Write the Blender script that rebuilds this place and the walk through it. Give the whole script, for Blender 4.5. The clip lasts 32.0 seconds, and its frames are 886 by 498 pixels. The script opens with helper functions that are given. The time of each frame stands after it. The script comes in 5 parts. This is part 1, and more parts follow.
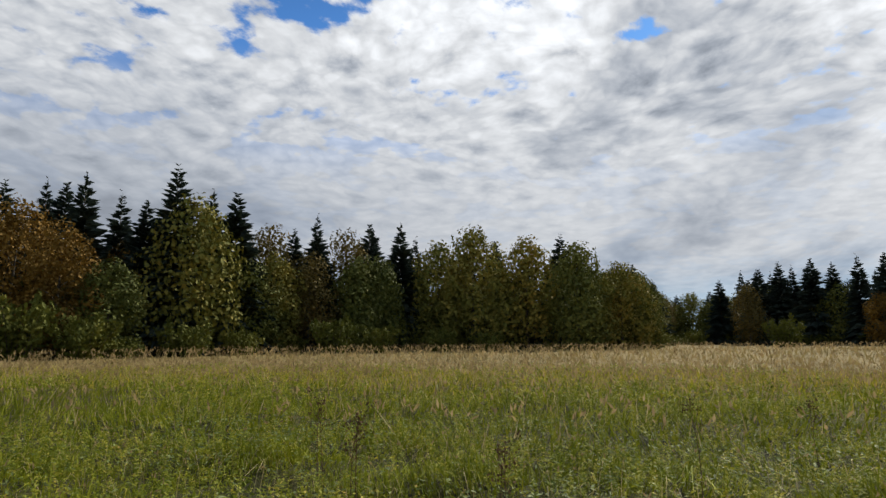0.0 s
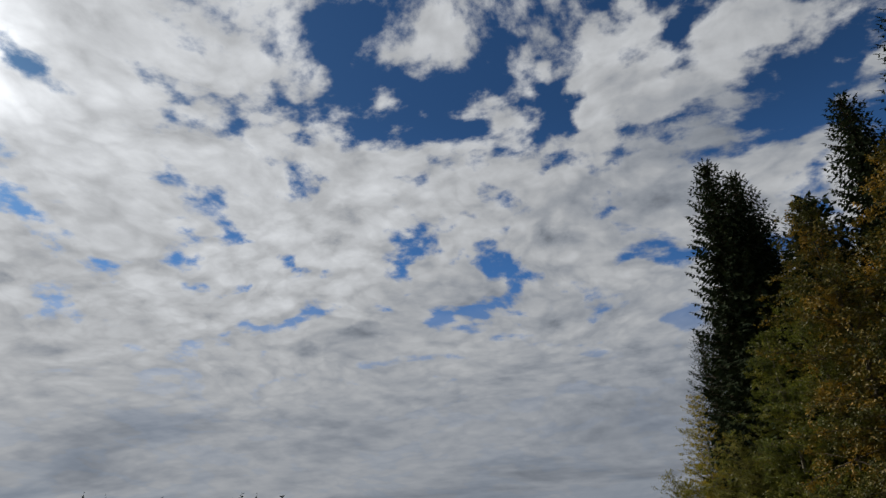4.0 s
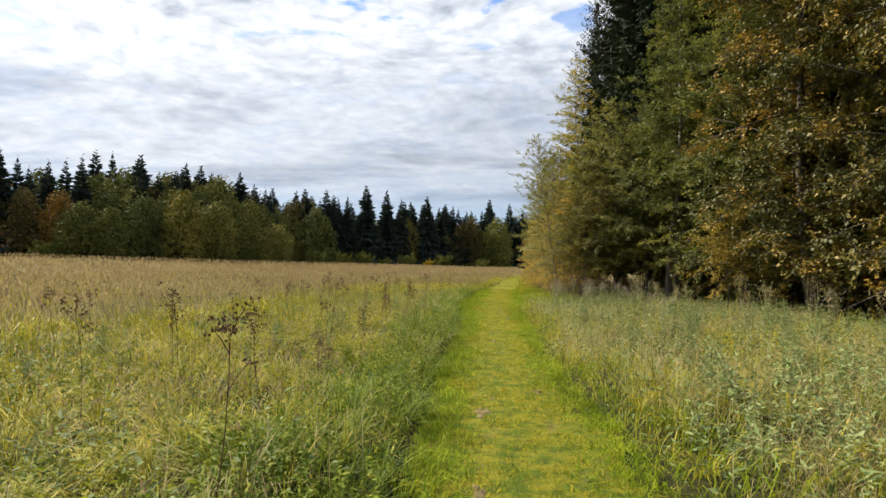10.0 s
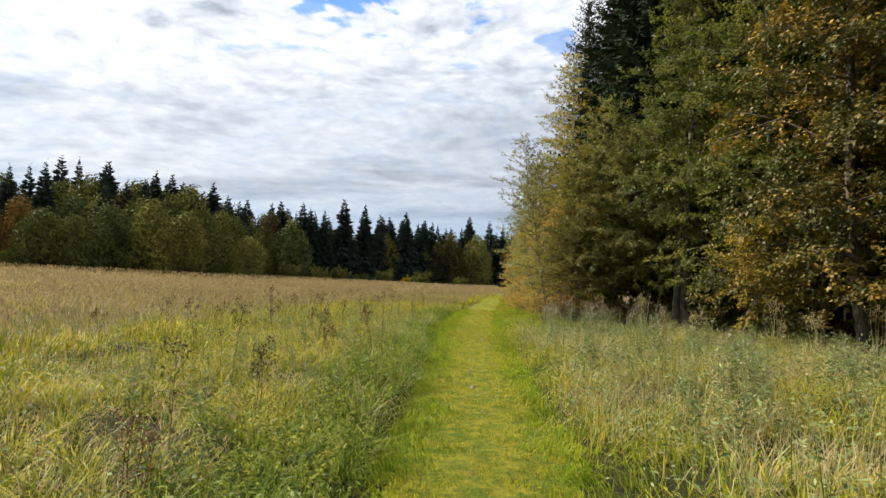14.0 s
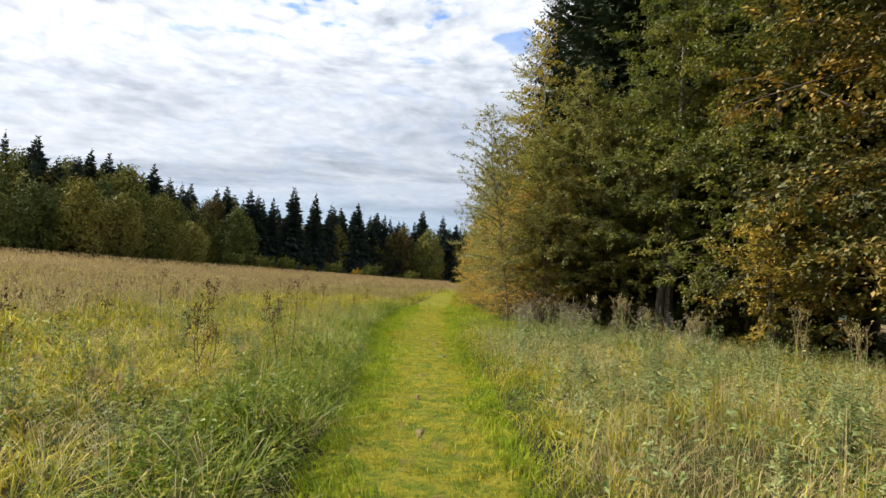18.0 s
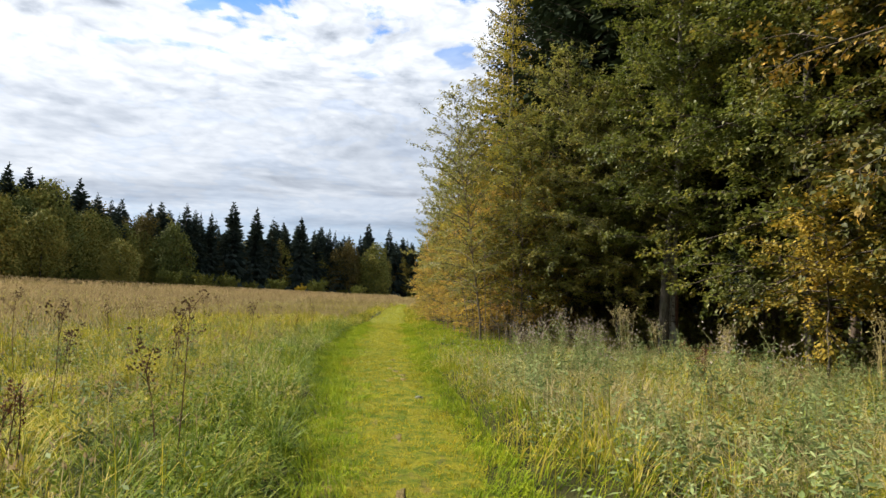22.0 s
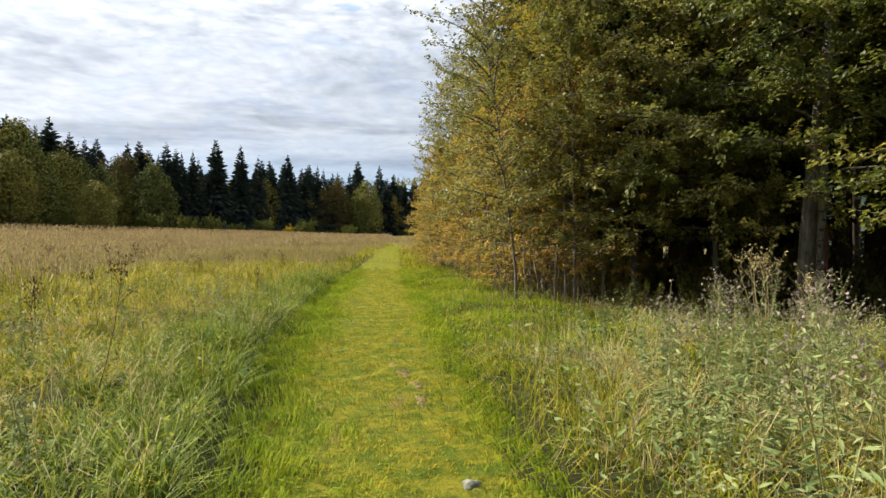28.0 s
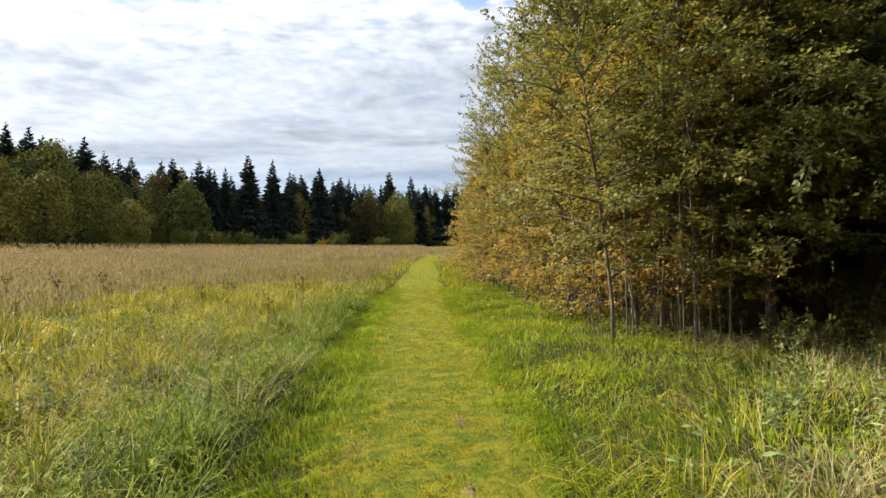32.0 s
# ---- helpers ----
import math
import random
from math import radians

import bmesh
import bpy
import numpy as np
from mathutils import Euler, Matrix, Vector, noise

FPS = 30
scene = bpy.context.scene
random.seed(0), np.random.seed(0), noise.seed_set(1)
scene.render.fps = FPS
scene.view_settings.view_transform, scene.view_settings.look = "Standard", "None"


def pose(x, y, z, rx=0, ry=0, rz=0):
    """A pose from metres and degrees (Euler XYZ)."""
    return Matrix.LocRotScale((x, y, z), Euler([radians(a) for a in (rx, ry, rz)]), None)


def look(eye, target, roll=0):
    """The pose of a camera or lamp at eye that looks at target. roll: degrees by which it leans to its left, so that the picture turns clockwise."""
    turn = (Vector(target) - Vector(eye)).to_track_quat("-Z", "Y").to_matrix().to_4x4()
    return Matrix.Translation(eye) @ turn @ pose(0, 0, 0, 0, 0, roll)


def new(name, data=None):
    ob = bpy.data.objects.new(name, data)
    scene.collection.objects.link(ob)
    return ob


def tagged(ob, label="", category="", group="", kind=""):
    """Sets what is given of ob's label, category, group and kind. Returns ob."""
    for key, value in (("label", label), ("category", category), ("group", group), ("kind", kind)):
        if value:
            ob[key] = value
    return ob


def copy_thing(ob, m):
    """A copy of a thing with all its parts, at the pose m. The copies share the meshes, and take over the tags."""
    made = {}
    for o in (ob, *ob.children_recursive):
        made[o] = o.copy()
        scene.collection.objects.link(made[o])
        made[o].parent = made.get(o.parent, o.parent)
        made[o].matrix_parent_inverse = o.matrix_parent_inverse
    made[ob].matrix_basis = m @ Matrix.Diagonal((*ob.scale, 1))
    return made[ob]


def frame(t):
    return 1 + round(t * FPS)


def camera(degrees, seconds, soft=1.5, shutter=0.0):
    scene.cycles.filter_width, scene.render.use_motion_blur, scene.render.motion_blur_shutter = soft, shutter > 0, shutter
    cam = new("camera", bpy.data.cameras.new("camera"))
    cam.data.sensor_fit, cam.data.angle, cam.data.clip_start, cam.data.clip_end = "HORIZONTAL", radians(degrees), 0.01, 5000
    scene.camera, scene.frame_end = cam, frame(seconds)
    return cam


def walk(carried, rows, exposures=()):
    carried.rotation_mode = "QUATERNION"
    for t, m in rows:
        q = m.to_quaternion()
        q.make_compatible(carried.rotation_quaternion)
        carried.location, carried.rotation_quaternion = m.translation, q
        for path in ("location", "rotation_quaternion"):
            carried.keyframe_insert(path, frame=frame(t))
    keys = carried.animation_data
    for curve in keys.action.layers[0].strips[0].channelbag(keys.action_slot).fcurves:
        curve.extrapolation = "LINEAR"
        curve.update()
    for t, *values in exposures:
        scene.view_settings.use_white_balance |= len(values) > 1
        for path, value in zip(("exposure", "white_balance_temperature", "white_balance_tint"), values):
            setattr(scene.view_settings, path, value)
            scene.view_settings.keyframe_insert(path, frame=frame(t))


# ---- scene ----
cam = camera(70.0, 32.0)
PATH = [
    (0, (0.250, -0.400, 1.520), (-9.397, -2.451, 3.170), 0.00),
    (0.5, (0.250, -0.400, 1.520), (-8.679, -2.409, 5.549), 4.35),
    (1, (0.250, -0.400, 1.520), (-8.056, -1.447, 6.989), 7.33),
    (1.5, (0.250, -0.400, 1.520), (-7.569, -0.036, 7.743), 6.78),
    (2, (0.256, -0.380, 1.523), (-6.720, 2.252, 8.187), 2.16),
    (2.5, (0.274, -0.319, 1.534), (-5.175, 4.907, 8.090), -3.71),
    (3, (0.305, -0.218, 1.551), (-3.710, 6.568, 7.701), -2.51),
    (3.5, (0.348, -0.077, 1.576), (-2.818, 7.255, 7.595), -0.93),
    (4, (0.403, 0.105, 1.607), (-2.098, 8.413, 6.579), -1.74),
    (4.5, (0.470, 0.327, 1.646), (-1.306, 9.614, 4.900), -3.14),
    (6.5, (0.625, 2.983, 1.532), (-0.160, 12.928, 2.225), -0.64),
    (7, (0.577, 3.500, 1.518), (-0.160, 13.451, 2.180), -0.18),
    (7.5, (0.486, 3.990, 1.523), (-0.205, 13.946, 2.154), 0.13),
    (8, (0.418, 4.474, 1.487), (-0.163, 14.439, 2.092), 0.51),
    (8.5, (0.355, 4.934, 1.490), (-0.285, 14.901, 1.984), 0.66),
    (9, (0.337, 5.381, 1.492), (-0.579, 15.328, 1.956), 0.62),
    (9.5, (0.358, 5.852, 1.475), (-0.740, 15.781, 1.936), 0.64),
    (10, (0.355, 6.302, 1.463), (-0.751, 16.236, 1.767), 0.50),
    (10.5, (0.340, 6.755, 1.479), (-0.712, 16.696, 1.740), 0.13),
    (11, (0.355, 7.203, 1.487), (-0.721, 17.140, 1.825), -0.22),
    (11.5, (0.283, 7.625, 1.475), (-0.797, 17.554, 1.972), -0.26),
    (12, (0.246, 8.066, 1.475), (-0.813, 17.995, 2.024), -0.25),
    (12.5, (0.298, 8.521, 1.484), (-0.632, 18.461, 2.059), -0.16),
    (13, (0.269, 8.944, 1.459), (-0.613, 18.888, 2.034), 0.27),
    (13.5, (0.232, 9.402, 1.459), (-0.591, 19.351, 2.048), 0.88),
    (14, (0.224, 9.869, 1.463), (-0.562, 19.821, 2.045), 1.58),
    (14.5, (0.151, 10.331, 1.480), (-0.540, 20.291, 2.048), 1.58),
    (15, (0.161, 10.749, 1.474), (-0.306, 20.726, 1.962), 1.27),
    (15.5, (0.226, 11.132, 1.502), (0.134, 21.120, 1.978), 0.84),
    (17.5, (0.161, 12.723, 1.428), (0.365, 22.705, 1.987), 2.91),
    (18, (0.110, 13.216, 1.405), (0.079, 23.202, 1.937), 3.26),
    (18.5, (-0.004, 13.660, 1.444), (-0.121, 23.646, 1.959), 3.28),
    (19, (-0.117, 14.048, 1.480), (-0.173, 24.033, 2.036), 1.45),
    (19.5, (-0.110, 14.432, 1.464), (-0.085, 24.411, 2.105), 0.75),
    (20, (-0.067, 14.838, 1.455), (0.192, 24.809, 2.169), 0.75),
    (20.5, (-0.052, 15.205, 1.440), (0.426, 25.169, 2.143), 1.26),
    (21, (-0.091, 15.608, 1.385), (0.653, 25.552, 2.137), 1.87),
    (21.5, (-0.160, 16.007, 1.388), (0.631, 25.946, 2.154), 2.05),
    (22, (-0.264, 16.414, 1.388), (0.548, 26.351, 2.169), 1.75),
    (22.5, (-0.301, 16.840, 1.340), (0.506, 26.777, 2.109), 1.74),
    (23, (-0.320, 17.261, 1.373), (0.447, 27.200, 2.157), 1.67),
    (23.5, (-0.300, 17.694, 1.390), (0.365, 27.641, 2.164), 0.38),
    (24, (-0.259, 18.121, 1.396), (0.424, 28.070, 2.139), -0.20),
    (24.5, (-0.230, 18.588, 1.410), (0.509, 28.539, 2.060), -0.30),
    (25, (-0.236, 19.087, 1.393), (0.559, 29.037, 1.992), -0.41),
    (25.5, (-0.219, 19.582, 1.348), (0.795, 29.524, 1.699), -0.27),
    (27.5, (-0.265, 21.286, 1.446), (0.683, 31.237, 1.162), 0.32),
    (28, (-0.350, 21.695, 1.469), (0.623, 31.646, 1.270), 0.58),
    (28.5, (-0.342, 22.119, 1.451), (0.771, 32.056, 1.458), 0.73),
    (29, (-0.302, 22.514, 1.460), (1.250, 32.393, 1.415), 0.42),
    (29.5, (-0.329, 22.890, 1.499), (1.945, 32.627, 1.404), 0.48),
    (30, (-0.345, 23.288, 1.488), (2.131, 32.977, 1.493), 0.69),
    (30.5, (-0.369, 23.688, 1.481), (2.017, 33.399, 1.491), 1.42),
    (31, (-0.405, 24.059, 1.552), (1.327, 33.908, 1.519), 1.18),
    (31.5, (-0.471, 24.378, 1.581), (0.575, 34.323, 1.509), 0.18),
    (32, (-0.544, 24.887, 1.588), (-0.080, 34.876, 1.542), -0.75),
]
walk(cam, [(t, look(eye, target, roll)) for t, eye, target, roll in PATH],
     [(0, 0.35), (0.6, -0.05), (1.2, -0.32), (3, -0.35), (4, -0.4), (4.5, 0.05), (6.5, 1.0), (15, 1.05), (21, 1.1), (28.2, 1.15), (29.3, 1.5), (30.3, 1.6), (31.2, 1.35), (32, 1.2)])

# ---------------------------------------------------------------- world, sun
SUN_YAW, SUN_UP = 65.6, 37.0
sun_dir = Vector((-math.sin(radians(SUN_YAW)) * math.cos(radians(SUN_UP)),
                  math.cos(radians(SUN_YAW)) * math.cos(radians(SUN_UP)), math.sin(radians(SUN_UP))))
sun_data = bpy.data.lights.new("sun", "SUN")
sun_data.energy, sun_data.angle, sun_data.color = 5.0, radians(2.0), (1.0, 0.92, 0.76)
sun = new("sun", sun_data)
sun.matrix_world = look(sun_dir * 60, (0, 0, 0))


class Nodes:
    """Short hand for a node tree."""

    def __init__(self, tree):
        self.t = tree
        tree.nodes.clear()

    def add(self, kind, **values):
        n = self.t.nodes.new(kind)
        for k, v in values.items():
            setattr(n, k, v)
        return n

    def put(self, socket, value):
        if isinstance(value, bpy.types.NodeSocket):
            self.t.links.new(value, socket)
        else:
            socket.default_value = value

    def math(self, op, a, b=0.0, c=0.0, clamp=False):
        n = self.add("ShaderNodeMath", operation=op, use_clamp=clamp)
        for s, v in zip(n.inputs, (a, b, c)):
            self.put(s, v)
        return n.outputs[0]

    def vec(self, op, a, b=(0, 0, 0)):
        n = self.add("ShaderNodeVectorMath", operation=op)
        self.put(n.inputs[0], a)
        self.put(n.inputs[1], b)
        return n.outputs["Value"] if op in ("DOT_PRODUCT", "LENGTH") else n.outputs[0]

    def noise(self, vector, scale, detail=4.0, rough=0.55, distortion=0.0):
        n = self.add("ShaderNodeTexNoise")
        self.put(n.inputs["Vector"], vector)
        for k, v in (("Scale", scale), ("Detail", detail), ("Roughness", rough), ("Distortion", distortion)):
            self.put(n.inputs[k], v)
        return n.outputs["Fac"]

    def ramp(self, fac, stops, ease="LINEAR"):
        n = self.add("ShaderNodeValToRGB")
        n.color_ramp.interpolation = ease
        e = n.color_ramp.elements
        while len(e) < len(stops):
            e.new(0.5)
        for el, (p, c) in zip(e, stops):
            el.position = p
            el.color = (*c, 1) if len(c) == 3 else c
        self.put(n.inputs[0], fac)
        return n.outputs[0]

    def grade(self, value, lo, hi, a=0.0, b=1.0):
        n = self.add("ShaderNodeMapRange", interpolation_type="SMOOTHSTEP")
        for s, v in zip(n.inputs, (value, lo, hi, a, b)):
            self.put(s, v)
        return n.outputs[0]

    def mix(self, fac, a, b, blend="MIX"):
        n = self.add("ShaderNodeMix", data_type="RGBA", blend_type=blend)
        self.put(n.inputs[0], fac)
        for s, v in ((n.inputs[6], a), (n.inputs[7], b)):
            self.put(s, (*v, 1) if isinstance(v, tuple) and len(v) == 3 else v)
        return n.outputs[2]


world = bpy.data.worlds.new("sky")
scene.world = world
world.use_nodes = True
W = Nodes(world.node_tree)
way = W.add("ShaderNodeTexCoord").outputs["Generated"]
sky = W.add("ShaderNodeTexSky", sky_type="NISHITA", sun_disc=False, sun_elevation=radians(SUN_UP),
            sun_rotation=radians(-SUN_YAW), air_density=1.0, dust_density=0.3, ozone_density=3.0)
blue = W.add("ShaderNodeBackground")
W.put(blue.inputs[0], W.mix(1.0, sky.outputs[0], (0.42, 0.76, 1.08), "MULTIPLY"))
xyz = W.add("ShaderNodeSeparateXYZ")
W.put(xyz.inputs[0], way)
up = W.math("MAXIMUM", xyz.outputs[2], 0.0)
W.put(blue.inputs[1], W.math("MULTIPLY", W.grade(up, 0.12, 0.32, 0.055, 0.095), W.grade(up, 0.42, 0.68, 1.0, 0.58)))
deck = W.math("DIVIDE", 1.0, W.math("ADD", up, 0.14))
flat = W.add("ShaderNodeCombineXYZ")
W.put(flat.inputs[0], W.math("MULTIPLY", xyz.outputs[0], deck))
W.put(flat.inputs[1], W.math("MULTIPLY", xyz.outputs[1], deck))
cloud_at = flat.outputs[0]


def drift(at, scale, amount, detail):
    """Moves the cloud pattern about, so that its cells get billowing edges."""
    n = W.add("ShaderNodeTexNoise")
    W.put(n.inputs["Vector"], at)
    W.put(n.inputs["Scale"], scale)
    W.put(n.inputs["Detail"], detail)
    return W.vec("ADD", at, W.vec("MULTIPLY", W.vec("SUBTRACT", n.outputs["Color"], (0.5, 0.5, 0.5)), (amount, amount, 0.0)))


def puffs(at, scale, smooth):
    """Cells of a broken cloud deck: 0 in the middle of a puff, larger towards its rim."""
    n = W.add("ShaderNodeTexVoronoi", feature="SMOOTH_F1")
    W.put(n.inputs["Vector"], at)
    W.put(n.inputs["Scale"], scale)
    W.put(n.inputs["Smoothness"], smooth)
    return n.outputs["Distance"]


wide = drift(cloud_at, 1.3, 0.22, 1.0)
warped = drift(wide, 5.0, 0.10, 3.0)
large = puffs(warped, 4.6, 0.28)
middle = puffs(warped, 9.5, 0.22)
small = puffs(drift(warped, 16.0, 0.016, 2.0), 21.0, 0.25)
fine = W.noise(wide, 9.0, 8.0, 0.60)
big = W.noise(cloud_at, 1.25, 3.0, 0.5)
toward = W.math("MAXIMUM", W.vec("DOT_PRODUCT", way, tuple(sun_dir)), 0.0)
soft = W.grade(up, 0.46, 0.12, 0.0, 1.0)
# the deck is torn open high up and away from the sun, and closed towards the horizon
gaps = W.math("ADD", W.grade(up, 0.36, 0.92, 0.0, 0.42), W.math("MULTIPLY", W.grade(toward, 0.90, 0.40), W.grade(up, 0.24, 0.50, 0.0, 0.18)))
body = W.math("ADD", W.math("MULTIPLY", W.math("SUBTRACT", 0.46, large), 1.05), W.math("MULTIPLY", W.math("SUBTRACT", 0.44, middle), 0.50))
body = W.math("ADD", body, W.math("MULTIPLY", W.math("SUBTRACT", 0.42, small), 0.22))
body = W.math("ADD", body, W.math("MULTIPLY", W.math("SUBTRACT", fine, 0.5), 1.7))
body = W.math("ADD", body, W.math("MULTIPLY", W.math("SUBTRACT", big, 0.5), 1.3))
body = W.math("ADD", body, W.math("SUBTRACT", 0.70, gaps))
cover = W.math("MAXIMUM", W.grade(body, W.math("SUBTRACT", -0.02, W.math("MULTIPLY", soft, 0.5)), W.math("ADD", 0.30, W.math("MULTIPLY", soft, 0.3))), W.grade(up, 0.46, 0.26, 0.0, 0.93))
firm = W.math("SUBTRACT", 1.0, W.math("MULTIPLY", soft, 0.76))
glow = W.math("ADD", W.math("MULTIPLY", W.math("POWER", toward, 3.0), 0.30),
              W.math("ADD", W.math("MULTIPLY", W.math("POWER", toward, 40.0), 0.16),
                     W.math("MULTIPLY", W.math("POWER", toward, 420.0), 2.0)))
# thin rims shine, thick middles are grey, and the creases between the puffs are dull
rim = W.math("MULTIPLY", W.grade(body, 0.55, 0.15), 0.12)
belly = W.math("MULTIPLY", W.math("MULTIPLY", W.grade(body, 0.45, 1.25), W.grade(large, 0.50, 0.12)), 0.46)
crease = W.math("ADD", W.math("MULTIPLY", W.grade(large, 0.42, 0.70), 0.16), W.math("ADD", W.math("MULTIPLY", W.grade(middle, 0.36, 0.66), 0.16), W.math("MULTIPLY", W.grade(small, 0.36, 0.66), 0.10)))
mottle = W.math("MULTIPLY", W.math("SUBTRACT", W.noise(warped, 14.0, 5.0, 0.55), 0.5), 0.75)
lumps = W.math("SUBTRACT", W.math("ADD", mottle, rim), W.math("ADD", belly, crease))
lumps = W.math("ADD", 1.10, W.math("MULTIPLY", lumps, firm))
streak = W.noise(W.vec("MULTIPLY", wide, (0.55, 1.2, 1.0)), 1.0, 5.0, 0.58, 0.2)
shade = W.math("MULTIPLY", lumps, W.grade(streak, 0.46, 0.68, 1.04, 0.62))
light = W.math("MULTIPLY", W.math("ADD", W.grade(up, 0.20, 0.52, 0.34, 0.56), W.math("MULTIPLY", glow, 0.80)), shade)
tone = W.mix(W.grade(light, 0.26, 0.6), (0.85, 0.94, 1.09), (0.96, 0.99, 1.03))
cloud = W.add("ShaderNodeBackground")
W.put(cloud.inputs[0], tone)
W.put(cloud.inputs[1], W.math("MULTIPLY", light, W.grade(up, 0.02, 0.24, 0.86, 1.0)))
haze = W.grade(up, 0.16, 0.02, 0.0, 0.55)
join = W.add("ShaderNodeMixShader")
W.put(join.inputs[0], W.math("MULTIPLY", cover, W.math("SUBTRACT", 1.0, haze)))
W.put(join.inputs[1], blue.outputs[0])
W.put(join.inputs[2], cloud.outputs[0])
W.put(W.add("ShaderNodeOutputWorld").inputs[0], join.outputs[0])


# ---------------------------------------------------------------- materials
def material(name):
    m = bpy.data.materials.new(name)
    m.use_nodes = True
    return m, Nodes(m.node_tree)


def finish(n, colour, rough=0.8, bump=None, strength=0.3, distance=0.02, through_light=0.0, glow_colour=None, spec=0.3):
    p = n.add("ShaderNodeBsdfPrincipled")
    n.put(p.inputs["Base Color"], colour)
    n.put(p.inputs["Roughness"], rough)
    n.put(p.inputs["Specular IOR Level"], spec)
    if bump is not None:
        b = n.add("ShaderNodeBump")
        n.put(b.inputs["Strength"], strength)
        n.put(b.inputs["Distance"], distance)
        n.put(b.inputs["Height"], bump)
        n.put(p.inputs["Normal"], b.outputs[0])
    out = p.outputs[0]
    if through_light:
        tr = n.add("ShaderNodeBsdfTranslucent")
        n.put(tr.inputs[0], glow_colour if glow_colour is not None else colour)
        mx = n.add("ShaderNodeMixShader")
        n.put(mx.inputs[0], through_light)
        n.put(mx.inputs[1], out)
        n.put(mx.inputs[2], tr.outputs[0])
        out = mx.outputs[0]
    n.put(n.add("ShaderNodeOutputMaterial").inputs[0], out)


def leafy(name, stops, patch=0.5, patch_size=0.45, through_light=0.42, rough=0.5, spec=0.3, own=0.2):
    """Leaves or blades: each piece has its own tint, and patches of the world turn more or less to the end of the ramp."""
    m, n = material(name)
    geo = n.add("ShaderNodeNewGeometry")
    each = geo.outputs["Random Per Island"]
    spot = n.grade(n.noise(geo.outputs["Position"], patch_size, 3.0, 0.6), 0.30, 0.70)
    one = n.add("ShaderNodeObjectInfo").outputs["Random"]
    fac = n.math("ADD", n.math("MULTIPLY", each, 1.0 - patch - own), n.math("ADD", n.math("MULTIPLY", spot, patch), n.math("MULTIPLY", one, own)))
    colour = n.ramp(fac, stops)
    finish(n, colour, rough, through_light=through_light, spec=spec)
    return m


# patches of these two ramps stand for lit tuft sides and dark holes
M_GRASS = leafy("meadow_blades", [(0, (0.050, 0.074, 0.005)), (0.3, (0.165, 0.190, 0.010)), (0.55, (0.345, 0.310, 0.020)), (0.8, (0.500, 0.390, 0.054)), (1, (0.640, 0.510, 0.160))], 0.48, 3.6, 0.30, 0.62, 0.18, 0.02)
M_LUSH = leafy("lush_blades", [(0, (0.022, 0.052, 0.004)), (0.45, (0.112, 0.172, 0.009)), (0.8, (0.260, 0.300, 0.018)), (1, (0.460, 0.410, 0.070))], 0.45, 4.0, 0.25, 0.6, 0.22, 0.02)
M_TURF = leafy("turf_blades", [(0, (0.112, 0.148, 0.010)), (0.35, (0.228, 0.236, 0.014)), (0.65, (0.358, 0.302, 0.019)), (0.85, (0.430, 0.338, 0.029)), (1, (0.375, 0.268, 0.064))], 0.48, 4.5, 0.30, 0.75, 0.1, 0.0)
M_STRAW = leafy("straw_blades", [(0, (0.220, 0.175, 0.065)), (0.5, (0.390, 0.320, 0.145)), (1, (0.560, 0.480, 0.270))], 0.3, 0.8, 0.3, 0.6, 0.2)
M_SEED = leafy("seed_heads", [(0, (0.180, 0.130, 0.064)), (0.5, (0.290, 0.216, 0.108)), (1, (0.400, 0.312, 0.172))], 0.4, 0.25, 0.38, 0.85, 0.06)
# in the next three, patches imitate lit leaf clumps and dark hollows
M_HERB = leafy("herb_leaves", [(0, (0.050, 0.080, 0.026)), (0.45, (0.160, 0.208, 0.068)), (0.8, (0.300, 0.345, 0.145)), (1, (0.450, 0.455, 0.255))], 0.42, 2.6, 0.28, 0.7, 0.18)
M_FORB = leafy("meadow_forb_leaves", [(0, (0.050, 0.078, 0.007)), (0.4, (0.145, 0.182, 0.016)), (0.72, (0.280, 0.285, 0.030)), (0.92, (0.420, 0.360, 0.058)), (1, (0.400, 0.240, 0.060))], 0.5, 2.4, 0.34, 0.7, 0.14, 0.0)
# greener forb leaves, also darkened for the shade along the path's left edge
M_SHADEFORB = leafy("shaded_forb_leaves", [(0, (0.026, 0.052, 0.006)), (0.45, (0.105, 0.155, 0.014)), (0.8, (0.225, 0.265, 0.030)), (1, (0.370, 0.360, 0.075))], 0.48, 3.0, 0.30, 0.75, 0.12, 0.0)
M_GOLDLEAF = leafy("golden_hazel_leaves", [(0, (0.085, 0.082, 0.012)), (0.4, (0.200, 0.155, 0.020)), (0.75, (0.350, 0.235, 0.027)), (1, (0.480, 0.320, 0.040))], 0.3, 1.2, 0.32, 0.6, 0.25)
M_YELLOWBUSH = leafy("yellow_bush_leaves", [(0, (0.260, 0.190, 0.016)), (0.6, (0.460, 0.330, 0.026)), (1, (0.600, 0.450, 0.050))], 0.3, 0.6, 0.30, 0.7, 0.15)
M_FRONTLEAF = leafy("grey_green_leaves", [(0, (0.070, 0.090, 0.018)), (0.5, (0.165, 0.170, 0.036)), (0.8, (0.280, 0.240, 0.052)), (1, (0.440, 0.300, 0.055))], 0.4, 0.9, 0.48, 0.5, 0.4)
M_FLUFF = leafy("seed_fluff", [(0, (0.130, 0.095, 0.075)), (0.5, (0.250, 0.195, 0.160)), (1, (0.450, 0.380, 0.335))], 0.2, 1.0)
